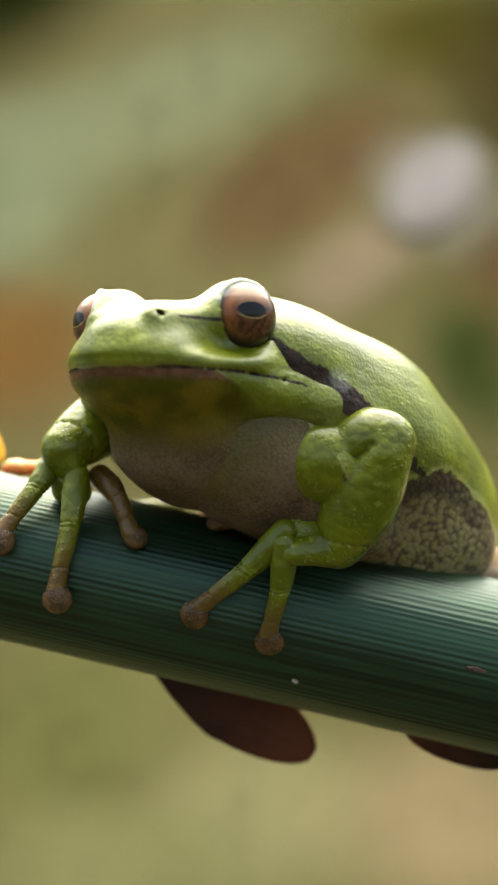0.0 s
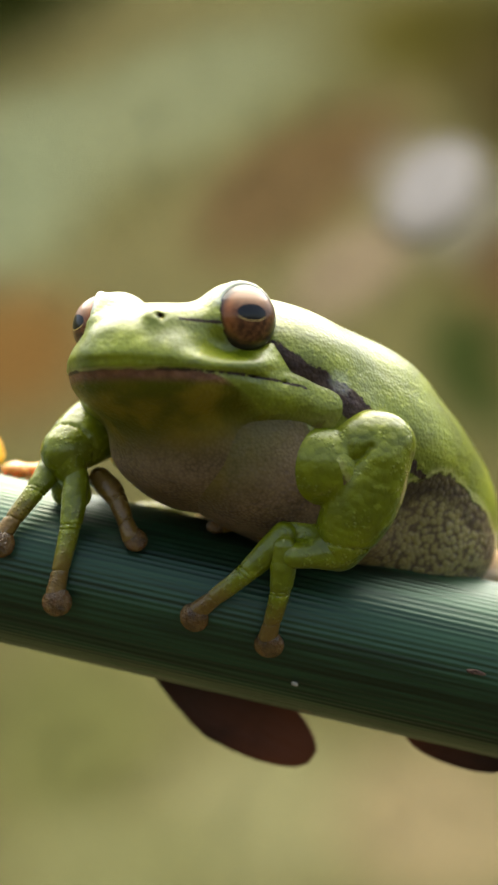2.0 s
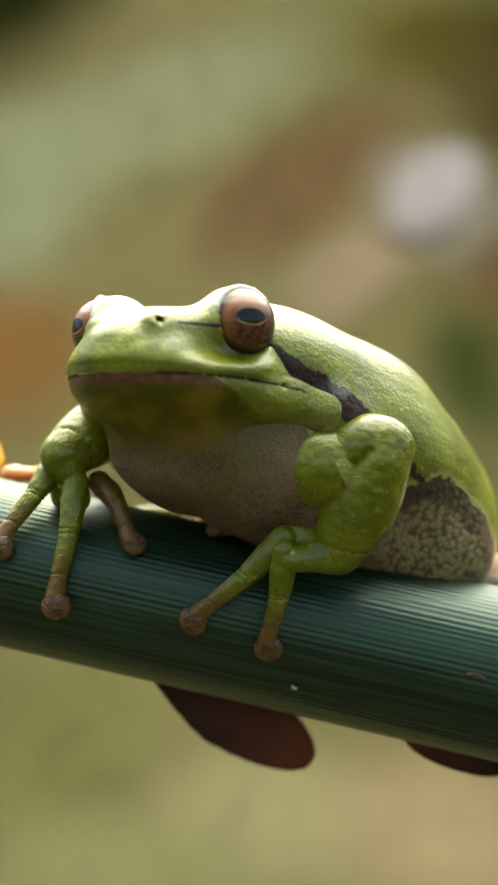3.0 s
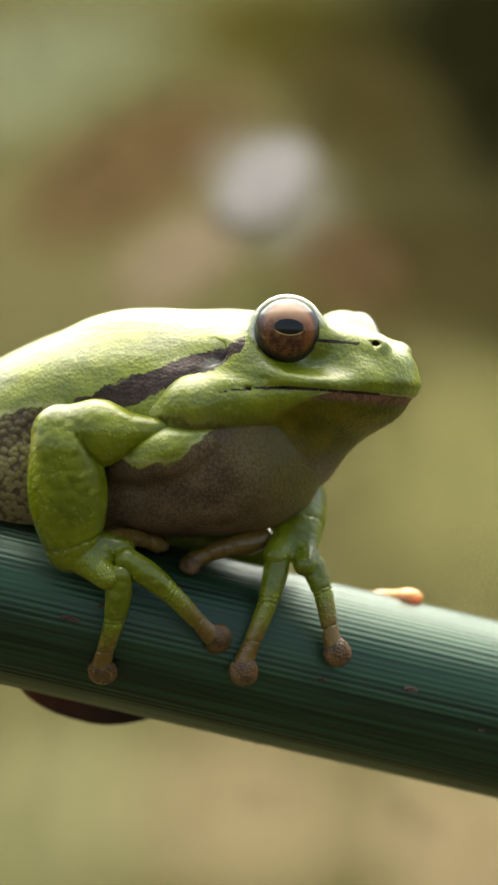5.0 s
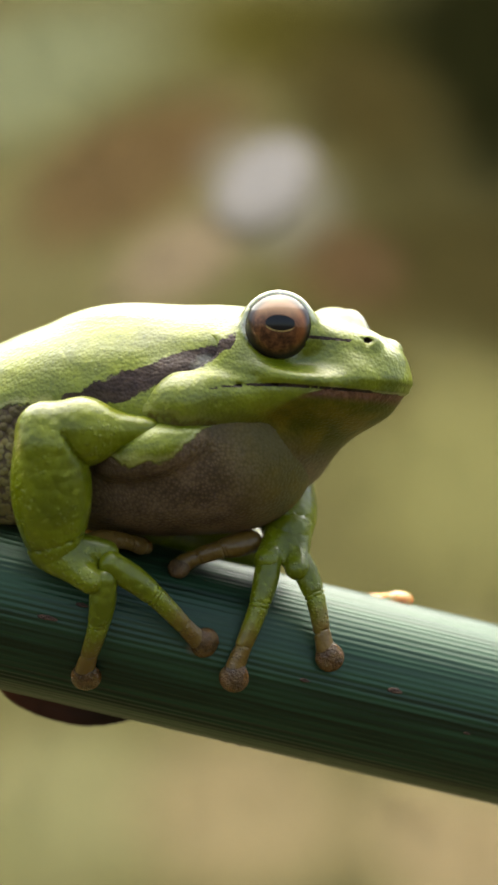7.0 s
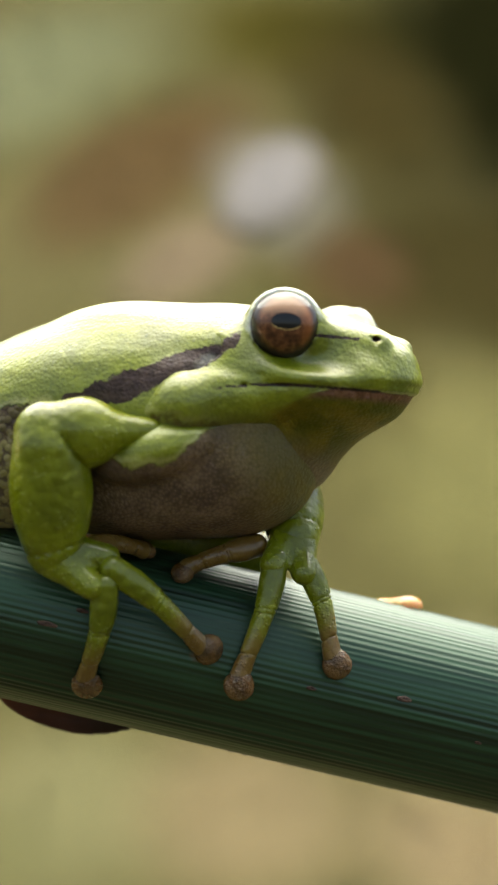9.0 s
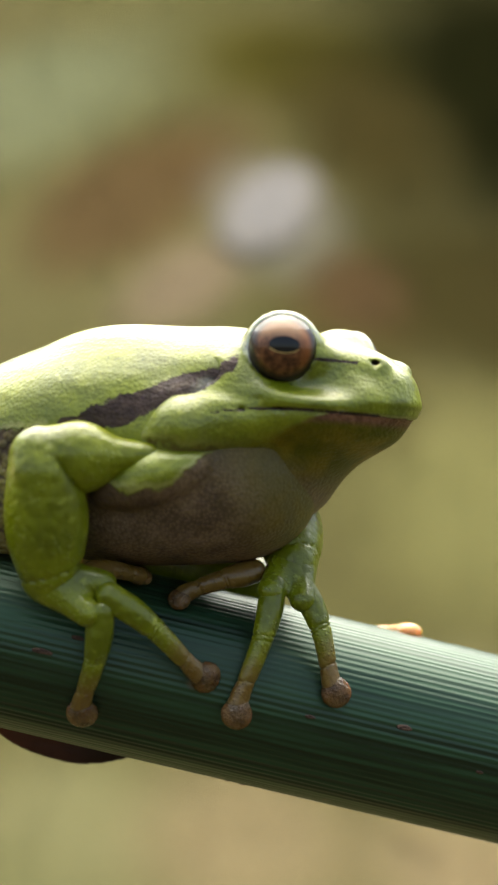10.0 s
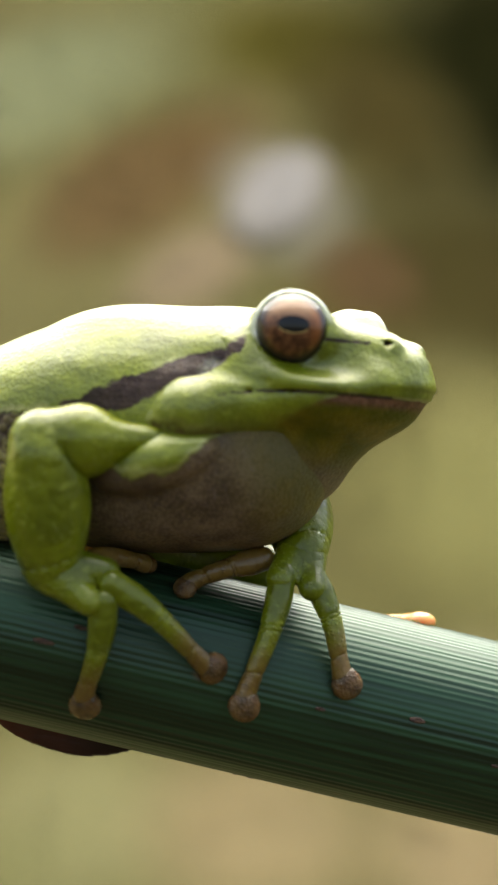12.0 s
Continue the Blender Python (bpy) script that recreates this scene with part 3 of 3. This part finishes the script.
    m = Matrix((x, y, x.cross(y))).transposed().to_4x4()
    m.translation = a * MM
    return m


def off_stem(p):
    """The way straight out from the stem's axis at p (millimetres)."""
    d = Vector(p) * MM - STEM_MID
    return (d - STEM_WAY * d.dot(STEM_WAY)).normalized()

# ------------------------------------------------------------------ ground and distance
def patch_colour(nt, x, z, patches, colour, wobble):
    """Lays soft-edged patches of growth, soil and near-black tones over colour; each is centre, half sizes, slant,
    colour.
    """
    for cx, cz, rx, rz, slant, c in patches:
        a = radians(slant)
        dx, dz = math_node(nt, "SUBTRACT", x, cx), math_node(nt, "SUBTRACT", z, cz)
        u = math_node(nt, "ADD", math_node(nt, "MULTIPLY", dx, math.cos(a) / rx), math_node(nt, "MULTIPLY", dz, math.sin(a) / rx))
        w = math_node(nt, "ADD", math_node(nt, "MULTIPLY", dx, -math.sin(a) / rz), math_node(nt, "MULTIPLY", dz, math.cos(a) / rz))
        r = math_node(nt, "SQRT", math_node(nt, "ADD", math_node(nt, "MULTIPLY", u, u), math_node(nt, "MULTIPLY", w, w)))
        r = math_node(nt, "ADD", r, wobble)
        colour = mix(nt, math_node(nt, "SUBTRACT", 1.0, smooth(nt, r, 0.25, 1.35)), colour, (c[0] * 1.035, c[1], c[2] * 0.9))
    return colour


BANK_TONE = 0.605
BANK_PATCHES = (
    (-0.066, 0.742, 0.175, 0.062, 30, (0.29, 0.312, 0.185)),
    (-0.165, 0.670, 0.067, 0.086, 0, (0.285, 0.322, 0.20)),
    # near black in the upper left corner
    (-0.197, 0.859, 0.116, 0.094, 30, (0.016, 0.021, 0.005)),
    (0.162, 0.810, 0.111, 0.060, 0, (0.134, 0.117, 0.028)),
    (0.045, 0.689, 0.110, 0.045, 40, (0.175, 0.115, 0.055)),
    (-0.139, 0.554, 0.063, 0.049, 0, (0.252, 0.141, 0.049)),
    (0.066, 0.612, 0.055, 0.028, 40, (0.35, 0.275, 0.19)),
    (0.133, 0.547, 0.036, 0.049, 0, (0.054, 0.076, 0.022)),
    (0.180, 0.599, 0.060, 0.035, 0, (0.17, 0.125, 0.05)),
    # four darker tones on the right, near black at the top
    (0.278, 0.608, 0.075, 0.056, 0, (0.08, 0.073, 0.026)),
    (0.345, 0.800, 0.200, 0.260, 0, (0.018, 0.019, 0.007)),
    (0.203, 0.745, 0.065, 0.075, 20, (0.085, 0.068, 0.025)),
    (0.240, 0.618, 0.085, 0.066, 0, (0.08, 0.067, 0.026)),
    (0.228, 0.485, 0.070, 0.062, 0, (0.33, 0.315, 0.135)),
    (0.172, 0.546, 0.033, 0.040, 0, (0.129, 0.112, 0.043)),
    (0.017, 0.660, 0.064, 0.037, 35, (0.185, 0.125, 0.062)),
    (0.125, 0.667, 0.044, 0.052, 30, (0.33, 0.31, 0.275)),
    (-0.083, 0.370, 0.057, 0.049, 0, (0.20, 0.205, 0.08)),
    (0.010, 0.339, 0.059, 0.032, 0, (0.35, 0.335, 0.175)),
    (0.088, 0.337, 0.054, 0.032, 0, (0.43, 0.345, 0.20)),
    (0.185, 0.326, 0.050, 0.035, 0, (0.44, 0.345, 0.205)),
    (-0.058, 0.323, 0.062, 0.022, 0, (0.285, 0.285, 0.135)),
    (0.174, 0.612, 0.036, 0.032, 0, (0.155, 0.10, 0.052)),
    (0.196, 0.374, 0.054, 0.035, 0, (0.40, 0.36, 0.19)),
)


def bank_material():
    m, nt, b = material("bank_growth")
    v = coords(nt, "Object")
    sep = nt.nodes.new("ShaderNodeSeparateXYZ")
    nt.links.new(v, sep.inputs[0])
    wobble = math_node(nt, "MULTIPLY", math_node(nt, "SUBTRACT", noise_of(nt, v, 9, 2), 0.5), 0.45)
    blotch, fine = noise_of(nt, v, 60, 4), noise_of(nt, v, 500, 4)
    colour = mix(nt, smooth(nt, noise_of(nt, v, 7, 2), 0.35, 0.65), (0.20, 0.18, 0.07), (0.24, 0.21, 0.09))
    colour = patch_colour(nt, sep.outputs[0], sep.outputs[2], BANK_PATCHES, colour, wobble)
    shade = math_node(nt, "ADD", math_node(nt, "MULTIPLY", blotch, 0.1), math_node(nt, "MULTIPLY", fine, 1.1))
    shade = math_node(nt, "ADD", math_node(nt, "MULTIPLY", shade, BANK_TONE), 0.4 * BANK_TONE)
    scale = nt.nodes.new("ShaderNodeVectorMath")
    scale.operation = "SCALE"
    nt.links.new(colour, scale.inputs[0])
    nt.links.new(shade, scale.inputs["Scale"])
    colour = scale.outputs[0]
    nt.links.new(colour, b.inputs["Base Color"])
    b.inputs["Roughness"].default_value, b.inputs["Specular IOR Level"].default_value = 1.0, 0.0
    bump(nt, b, fine, 0.004, 0.6)
    return m


def sheet(name, rows, cols, place, mat):
    """A sheet of rows by cols points; place(u, w) gives each point."""
    verts = [place(i / (cols - 1), j / (rows - 1)) for j in range(rows) for i in range(cols)]
    faces = [(j * cols + i, j * cols + i + 1, (j + 1) * cols + i + 1, (j + 1) * cols + i) for j in range(rows - 1) for i in range(cols - 1)]
    me = bpy.data.meshes.new(name)
    me.from_pydata(verts, [], faces)
    me.polygons.foreach_set("use_smooth", [True] * len(me.polygons))
    me.materials.append(mat)
    return new(name, me)


BANK = bank_material()
SOIL = plain("soil", (0.022, 0.019, 0.010), (0.05, 0.041, 0.02), 9, 0.95, 0.01, 0.1)


def bank_y(x, z):
    return 0.55 + 0.8 * (z - 0.5) + 0.004 * noise.noise((x * 9, z * 9, 1.7))


def spread(u, half, far):
    """Even steps to plus and minus half for the middle of u, then ever wider ones to plus and minus far."""
    v = 2 * u - 1
    return half * v / 0.7 if abs(v) < 0.7 else math.copysign(half * (far / half) ** ((abs(v) - 0.7) / 0.3), v)


def bank_point(u, w):
    """The slope from the low ground to its crest, and the rising field behind it, out to the distance."""
    x = spread(u, 0.9, 300)
    z = -0.05 + 1.05 * min(w / 0.6, 1)
    y = bank_y(x, z) + 0.05 * min(abs(x), 1.5) ** 2
    if w > 0.6:
        back = 0.02 * (300 / 0.02) ** ((w - 0.6) / 0.4)
        y, z = y + back, z + 0.02 * back / (0.05 + 0.02 * back) * 0.6 + 0.01 * back + 0.02 * noise.noise((x * 0.7, back * 2, 9))
    return (x, y, z)


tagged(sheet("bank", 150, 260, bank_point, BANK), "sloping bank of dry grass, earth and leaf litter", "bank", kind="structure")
tagged(sheet("ground", 90, 120, lambda u, w: (spread(u, 0.9, 300), 0.4 - 300 * (1 - w) ** 4, 0.012 * noise.noise((spread(u, 0.9, 300) * 3, 300 * (1 - w) ** 4 * 3, 3))), SOIL), "dark damp soil in front of the bank", "ground", kind="structure")


def grass_on_bank():
    """Short dry blades and litter flakes over the part of the bank behind the stem."""
    rng = random.Random(11)
    verts, faces = [], []
    for _ in range(5200):
        x, z = rng.uniform(-0.45, 0.6), rng.uniform(0.12, 0.95)
        y = bank_y(x, z) + 0.05 * x * x
        a, lean, h, w = rng.uniform(0, 6.28), rng.uniform(-0.5, 0.5), rng.uniform(0.003, 0.006), rng.uniform(0.0006, 0.0016)
        sx, sy = math.cos(a) * w, math.sin(a) * w
        n = len(verts)
        for k, f in ((0.0, 1.0), (0.5, 0.8), (1.0, 0.1)):
            up = (x + lean * h * k * k, y - 0.55 * h * k - 0.3 * h * k * k, z + 0.8 * h * k)
            verts += [(up[0] - sx * f, up[1] - sy * f, up[2]), (up[0] + sx * f, up[1] + sy * f, up[2])]
        faces += [(n, n + 1, n + 3, n + 2), (n + 2, n + 3, n + 5, n + 4)]
    me = bpy.data.meshes.new("dry_grass")
    me.from_pydata(verts, [], faces)
    me.materials.append(BANK)
    return tagged(new("dry_grass", me), "short dry grass and litter on the bank", "grass", kind="stuff")


grass_on_bank()


def stone_material():
    """Pale stone, with earth and litter washed over its rim."""
    m, nt, b = material("pale_stone")
    v = coords(nt, "Object")
    sep = nt.nodes.new("ShaderNodeSeparateXYZ")
    nt.links.new(v, sep.inputs[0])
    a = math_node(nt, "DIVIDE", sep.outputs[0], 0.064)
    c = math_node(nt, "DIVIDE", sep.outputs[1], 0.034)
    r = math_node(nt, "SQRT", math_node(nt, "ADD", math_node(nt, "MULTIPLY", a, a), math_node(nt, "MULTIPLY", c, c)))
    r = math_node(nt, "ADD", r, math_node(nt, "MULTIPLY", math_node(nt, "SUBTRACT", noise_of(nt, v, 110, 4), 0.5), 0.7))
    pale = mix(nt, smooth(nt, noise_of(nt, v, 45, 4), 0.35, 0.65), (0.215, 0.199, 0.19), (0.26, 0.242, 0.23))
    nt.links.new(mix(nt, smooth(nt, r, 0.40, 1.05), pale, (0.15, 0.130, 0.095)), b.inputs["Base Color"])
    b.inputs["Roughness"].default_value, b.inputs["Specular IOR Level"].default_value = 0.9, 0.2
    bump(nt, b, noise_of(nt, v, 300, 4), 0.002)
    return m


def stone_thing():
    def f(p):
        n = 1.5 * np.sin(p[0] * 0.21 + 1) * np.cos(p[2] * 0.17) + 1.0 * np.sin(p[1] * 0.3 + p[2] * 0.25)
        return ellipsoid(p, (0, 0, 0), (64, 34, 1.6)) + 0.03 * n
    ob = new("stone", skin_mesh("stone", f, (-70, -40, -12), (70, 40, 12), 1.6))
    ob.data.materials.append(stone_material())
    ob.matrix_world = pose(0.1249, 0.6827, 0.6677, 51.3, 0, 0) @ pose(-0.002, 0.005, 0, 0, 0, 62)
    return tagged(ob, "pale grey rounded stone lodged in the bank", "stone")


stone_thing()

# ------------------------------------------------------------------ leaves under the stem
def leaf_thing(root, tip, width, label, roll):
    root, tip = Vector(root), Vector(tip)
    length = (tip - root).length

    def f(p):
        t = np.clip(p[0] / length, 0, 1)
        half = width * (0.35 + 0.65 * ease(t, 0.0, 0.62))
        cup = 0.035 * p[1] ** 2 + 0.012 * (p[0] - length * 0.4) ** 2 * 0.3
        rib = 0.03 * np.exp(-(p[1] / 0.35) ** 2)
        return ellipsoid((p[0] * 1.0, p[1] * width / half, p[2] - cup - rib), (length * 0.5, 0, 0), (length * 0.52, width, 0.45))
    ob = new("dead_leaf")
    part("blade", skin_mesh("blade", f, (-2, -width - 1, -2), (length + 2, width + 1, 4), 0.22), LEAF, ob)
    stalk = lambda p: capsule(p, (-1.6, 0, 0.5), (1.0, 0, 0.2), 0.5, 0.3)
    part("leaf_stalk", skin_mesh("leaf_stalk", stalk, (-3, -1, -1), (2, 1, 2), 0.15), STALK, ob, "pale dry stalk")
    x = (tip - root).normalized()
    up = Matrix.Rotation(radians(roll), 3, x) @ Vector((0, -1, 0))
    y = up.cross(x).normalized()
    m = Matrix((x, y, x.cross(y))).transposed().to_4x4()
    m.translation = root * MM
    ob.matrix_world = m
    return tagged(ob, label, "leaf")


leaf_thing((-10.5, 4.0, 485.5), (5.0, 5.5, 474.9), 3.4, "dark brown rounded leaf with a reddish tip hanging under the stem", 0)
leaf_thing((27.5, 3.0, 475.9), (12.2, 3.0, 477.8), 2.9, "reddish brown leaf pressed against the underside of the stem", 0)


def petal_thing():
    f = lambda p: ellipsoid((p[0], p[1], p[2] - 0.04 * p[0] ** 2), (0, 0, 0), (2.6, 1.7, 0.5))
    ob = new("yellow_petal", skin_mesh("yellow_petal", f, (-3.5, -2.5, -1.5), (3.5, 2.5, 2), 0.2))
    ob.data.materials.append(PETAL)
    ob.matrix_world = pose(-0.0215, 0.004, 0.5004, 60, 50, 20)
    return tagged(ob, "bright orange yellow petal caught beside the stem", "petal")


petal_thing()


def speck_thing():
    f = lambda p: ellipsoid(p, (0, 0, 0), (0.25, 0.19, 0.17)) + 0.05 * np.sin(p[0] * 9) * np.sin(p[2] * 8)
    ob = new("grit_speck", skin_mesh("grit_speck", f, (-.7, -.7, -.7), (.7, .7, .7), 0.06))
    ob.data.materials.append(SPECK)
    ob.location = (0.0033, -0.0055, 0.4829)
    return tagged(ob, "tiny pale speck of grit stuck on the stem", "grit")


speck_thing()

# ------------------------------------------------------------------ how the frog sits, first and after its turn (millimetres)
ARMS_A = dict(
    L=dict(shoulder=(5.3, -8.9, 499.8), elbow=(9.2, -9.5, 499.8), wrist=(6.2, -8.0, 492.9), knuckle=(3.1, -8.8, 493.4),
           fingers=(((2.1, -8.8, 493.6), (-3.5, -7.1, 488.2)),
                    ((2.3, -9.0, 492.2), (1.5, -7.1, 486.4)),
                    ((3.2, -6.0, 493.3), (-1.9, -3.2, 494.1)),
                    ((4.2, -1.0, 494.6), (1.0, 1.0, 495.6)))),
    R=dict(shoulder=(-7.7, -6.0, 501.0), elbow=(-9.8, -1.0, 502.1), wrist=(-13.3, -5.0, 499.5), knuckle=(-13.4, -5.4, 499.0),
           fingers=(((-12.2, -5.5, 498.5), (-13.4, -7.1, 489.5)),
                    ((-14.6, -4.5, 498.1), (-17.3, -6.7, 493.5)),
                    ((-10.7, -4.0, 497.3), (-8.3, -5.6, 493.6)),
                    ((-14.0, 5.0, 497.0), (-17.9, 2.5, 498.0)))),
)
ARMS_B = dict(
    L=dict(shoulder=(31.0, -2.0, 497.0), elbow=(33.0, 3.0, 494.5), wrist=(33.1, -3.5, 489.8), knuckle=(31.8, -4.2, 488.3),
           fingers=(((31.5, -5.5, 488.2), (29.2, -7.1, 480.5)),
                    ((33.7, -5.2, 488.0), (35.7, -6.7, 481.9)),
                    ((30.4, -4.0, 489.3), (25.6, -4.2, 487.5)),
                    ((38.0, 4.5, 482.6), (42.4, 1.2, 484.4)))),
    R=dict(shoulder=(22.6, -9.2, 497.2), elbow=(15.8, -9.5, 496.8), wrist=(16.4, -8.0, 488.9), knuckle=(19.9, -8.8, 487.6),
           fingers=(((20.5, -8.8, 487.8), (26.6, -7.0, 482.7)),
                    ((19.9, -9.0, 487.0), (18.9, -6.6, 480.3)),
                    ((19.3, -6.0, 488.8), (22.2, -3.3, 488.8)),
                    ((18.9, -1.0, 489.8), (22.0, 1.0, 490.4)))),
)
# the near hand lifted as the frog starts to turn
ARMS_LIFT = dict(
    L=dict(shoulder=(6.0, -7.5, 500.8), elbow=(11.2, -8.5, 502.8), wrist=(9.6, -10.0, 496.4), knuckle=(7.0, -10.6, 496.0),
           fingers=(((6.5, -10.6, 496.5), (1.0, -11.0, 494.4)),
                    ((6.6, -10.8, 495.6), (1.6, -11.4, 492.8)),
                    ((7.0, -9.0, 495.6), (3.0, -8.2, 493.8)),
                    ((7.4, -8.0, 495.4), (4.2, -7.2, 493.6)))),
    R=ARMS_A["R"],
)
# the arms' own bend, taken from the near arm of each way of sitting
FORE_UP = Vector((0, -1, 0.6))


def bend(a):
    return (aim(a["elbow"], a["wrist"], FORE_UP).inverted() @ (Vector(a["shoulder"]) * MM)) / MM


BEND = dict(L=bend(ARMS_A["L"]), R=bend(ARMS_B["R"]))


def arm_up(elbow, wrist, shoulder, b):
    """The upper side of a bent arm that brings its own shoulder end nearest to the shoulder given."""
    x = (wrist - elbow).normalized()
    w = shoulder - elbow
    w = (w - x * w.dot(x)).normalized()
    c = Vector((b.y, b.z)).normalized()
    return w * c.y + x.cross(w) * c.x


def arm_pose(a, b):
    """The pose of a bent arm whose wrist is where given, and whose shoulder end lies as near as it can."""
    wrist = Vector(a["wrist"])
    elbow = wrist - (wrist - Vector(a["elbow"])).normalized() * FOREARM
    return aim(elbow, wrist, arm_up(elbow, wrist, Vector(a["shoulder"]), b))


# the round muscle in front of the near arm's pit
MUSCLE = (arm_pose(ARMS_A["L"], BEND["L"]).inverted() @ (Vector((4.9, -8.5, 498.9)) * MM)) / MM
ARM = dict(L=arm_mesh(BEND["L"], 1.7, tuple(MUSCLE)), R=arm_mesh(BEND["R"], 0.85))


frog = tagged(new("tree_frog"), "small bright green tree frog with a dark side stripe", "frog")


def frog_parts():
    """Makes the frog's parts once; returns them by name."""
    made = {"torso": part("torso", TORSO_MESH, SKIN, frog), "head": part("head", HEAD_MESH, SKIN, frog)}
    for side in (1, -1):
        made["eye" + "LR"[side < 0]] = eye = part("eye", EYEBALL, EYE, made["head"], "copper eye with a horizontal black pupil")
        s = "L" if side > 0 else "R"
        for key, mesh in (("arm", ARM[s]), ("hand", HAND), ("thigh", THIGH), ("shank", SHANK), ("foot", FOOT)):
            made[key + s] = part(key, mesh, ORANGE if key in ("shank", "foot") else LIMB, frog)
        for i, length in enumerate((8.4, 7.0, 5.0, 5.0)):
            last = i == 3
            made[f"finger{s}{i}"] = fin = part("finger", PALE_FINGER if last else FINGER[length], AMBER if last else LIMB, frog)
            pad = part("toe_pad", PALE_PAD if last else PAD_MESH, AMBER if last else PAD, fin, "pale amber adhesive pad" if last else "round brown adhesive pad")
            pad.matrix_local = pose((length + 0.2) * MM, 0, -0.1 * MM) @ Matrix.Scale(0.75 if i == 2 else 0.9, 4)
        for i in range(3):
            made[f"toe{s}{i}"] = fin = part("toe", FINGER[7.0], LIMB, frog)
            pad = part("toe_pad", PAD_MESH, PAD, fin, "round brown adhesive pad")
            pad.matrix_local = pose(7.2 * MM, 0, -0.1 * MM)
    return made


PARTS = frog_parts()


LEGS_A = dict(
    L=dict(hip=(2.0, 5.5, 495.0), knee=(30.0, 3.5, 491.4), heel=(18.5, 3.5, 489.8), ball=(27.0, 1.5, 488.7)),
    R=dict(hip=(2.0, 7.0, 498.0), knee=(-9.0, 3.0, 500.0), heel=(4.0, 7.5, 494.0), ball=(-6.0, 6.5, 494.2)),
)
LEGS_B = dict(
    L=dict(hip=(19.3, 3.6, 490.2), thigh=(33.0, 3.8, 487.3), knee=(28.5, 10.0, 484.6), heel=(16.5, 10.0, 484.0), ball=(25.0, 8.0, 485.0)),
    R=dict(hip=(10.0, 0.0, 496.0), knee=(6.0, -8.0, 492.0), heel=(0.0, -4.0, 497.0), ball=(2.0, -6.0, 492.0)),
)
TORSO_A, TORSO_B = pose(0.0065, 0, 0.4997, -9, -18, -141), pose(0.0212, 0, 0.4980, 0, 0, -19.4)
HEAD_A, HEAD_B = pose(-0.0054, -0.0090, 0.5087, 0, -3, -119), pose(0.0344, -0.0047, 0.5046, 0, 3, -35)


def seat(torso, head, arms, legs):
    """The world poses of all parts for one way of sitting."""
    at = {"torso": torso, "head": head}
    up = Vector((0, 0, 1))
    for s in "LR":
        a, g = arms[s], legs[s]
        wrist = Vector(a["wrist"])
        at["arm" + s] = arm_pose(a, BEND[s])
        bases = []
        for i, (base, tip) in enumerate(a["fingers"]):
            length = (8.4, 7.0, 5.0, 5.0)[i]
            way = (Vector(tip) - Vector(base)).normalized()
            at[f"finger{s}{i}"] = aim(Vector(tip) - way * length, tip, off_stem(tip))
            bases.append(Vector(tip) - way * length)
        # the hand lies between the wrist and the roots of its two long fingers
        mid = (bases[0] + bases[1]) / 2
        x = (mid - wrist).normalized()
        flat = x.cross(bases[0] - bases[1])
        near = (mid - wrist).length > 3.3
        at["hand" + s] = aim(wrist, a["knuckle"], off_stem(a["knuckle"])) if near else aim(mid - x * min(2.7, (mid - wrist).length + 0.2), mid, flat if flat.dot(off_stem(mid)) > 0 else -flat)
        at["thigh" + s] = aim(g["hip"], g.get("thigh", g["knee"]), up)
        at["shank" + s] = aim(g["knee"], g["heel"], up)
        at["foot" + s] = aim(g["heel"], g["ball"], off_stem(g["ball"]))
        ball = Vector(g["ball"])
        way = (ball - Vector(g["heel"])).normalized()
        for i, spread in enumerate((-0.5, 0.0, 0.5)):
            d = (way + STEM_WAY * spread - off_stem(ball) * 0.25).normalized()
            at[f"toe{s}{i}"] = aim(ball, ball + d, off_stem(ball))
    return at


def between(a, b, f):
    pa, qa, _ = a.decompose()
    pb, qb, _ = b.decompose()
    return Matrix.LocRotScale(pa.lerp(pb, f), qa.slerp(qb, f), None)


def motions():
    """The frog crouches, then turns about on the stem and settles facing the other way."""
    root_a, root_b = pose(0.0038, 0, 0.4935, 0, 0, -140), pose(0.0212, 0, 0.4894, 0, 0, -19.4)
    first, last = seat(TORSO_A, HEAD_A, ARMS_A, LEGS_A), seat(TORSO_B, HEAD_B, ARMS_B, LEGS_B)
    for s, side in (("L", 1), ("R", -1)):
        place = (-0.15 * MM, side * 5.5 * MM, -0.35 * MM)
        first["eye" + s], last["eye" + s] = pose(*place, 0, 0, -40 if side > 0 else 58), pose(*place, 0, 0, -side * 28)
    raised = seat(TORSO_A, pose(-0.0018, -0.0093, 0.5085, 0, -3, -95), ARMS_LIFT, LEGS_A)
    turn = ((3.8, 0.06), (4.1, 0.35), (4.5, 0.7), (4.9, 0.95))
    walk(frog, [(0, root_a), (3.6, root_a), (3.7, root_a), *((t, between(root_a, root_b, f)) for t, f in turn), (5.2, root_b), (12, root_b)])
    for key, ob in PARTS.items():
        a, b = (first[key], last[key]) if key[:3] == "eye" else (root_a.inverted() @ first[key], root_b.inverted() @ last[key])
        lifted = a if key[:3] == "eye" else root_a.inverted() @ raised[key]
        rows = [(0, a), (3.6, a), (3.7, lifted)]
        for t, f in turn:
            m = between(lifted, b, f)
            lift = 0.003 * math.sin(math.pi * f) if key[:4] in ("fing", "hand", "toeL", "toeR", "foot") else 0.0
            rows.append((t, Matrix.Translation((0, 0, lift)) @ m))
        walk(ob, rows + [(5.2, b), (12, b)])


motions()
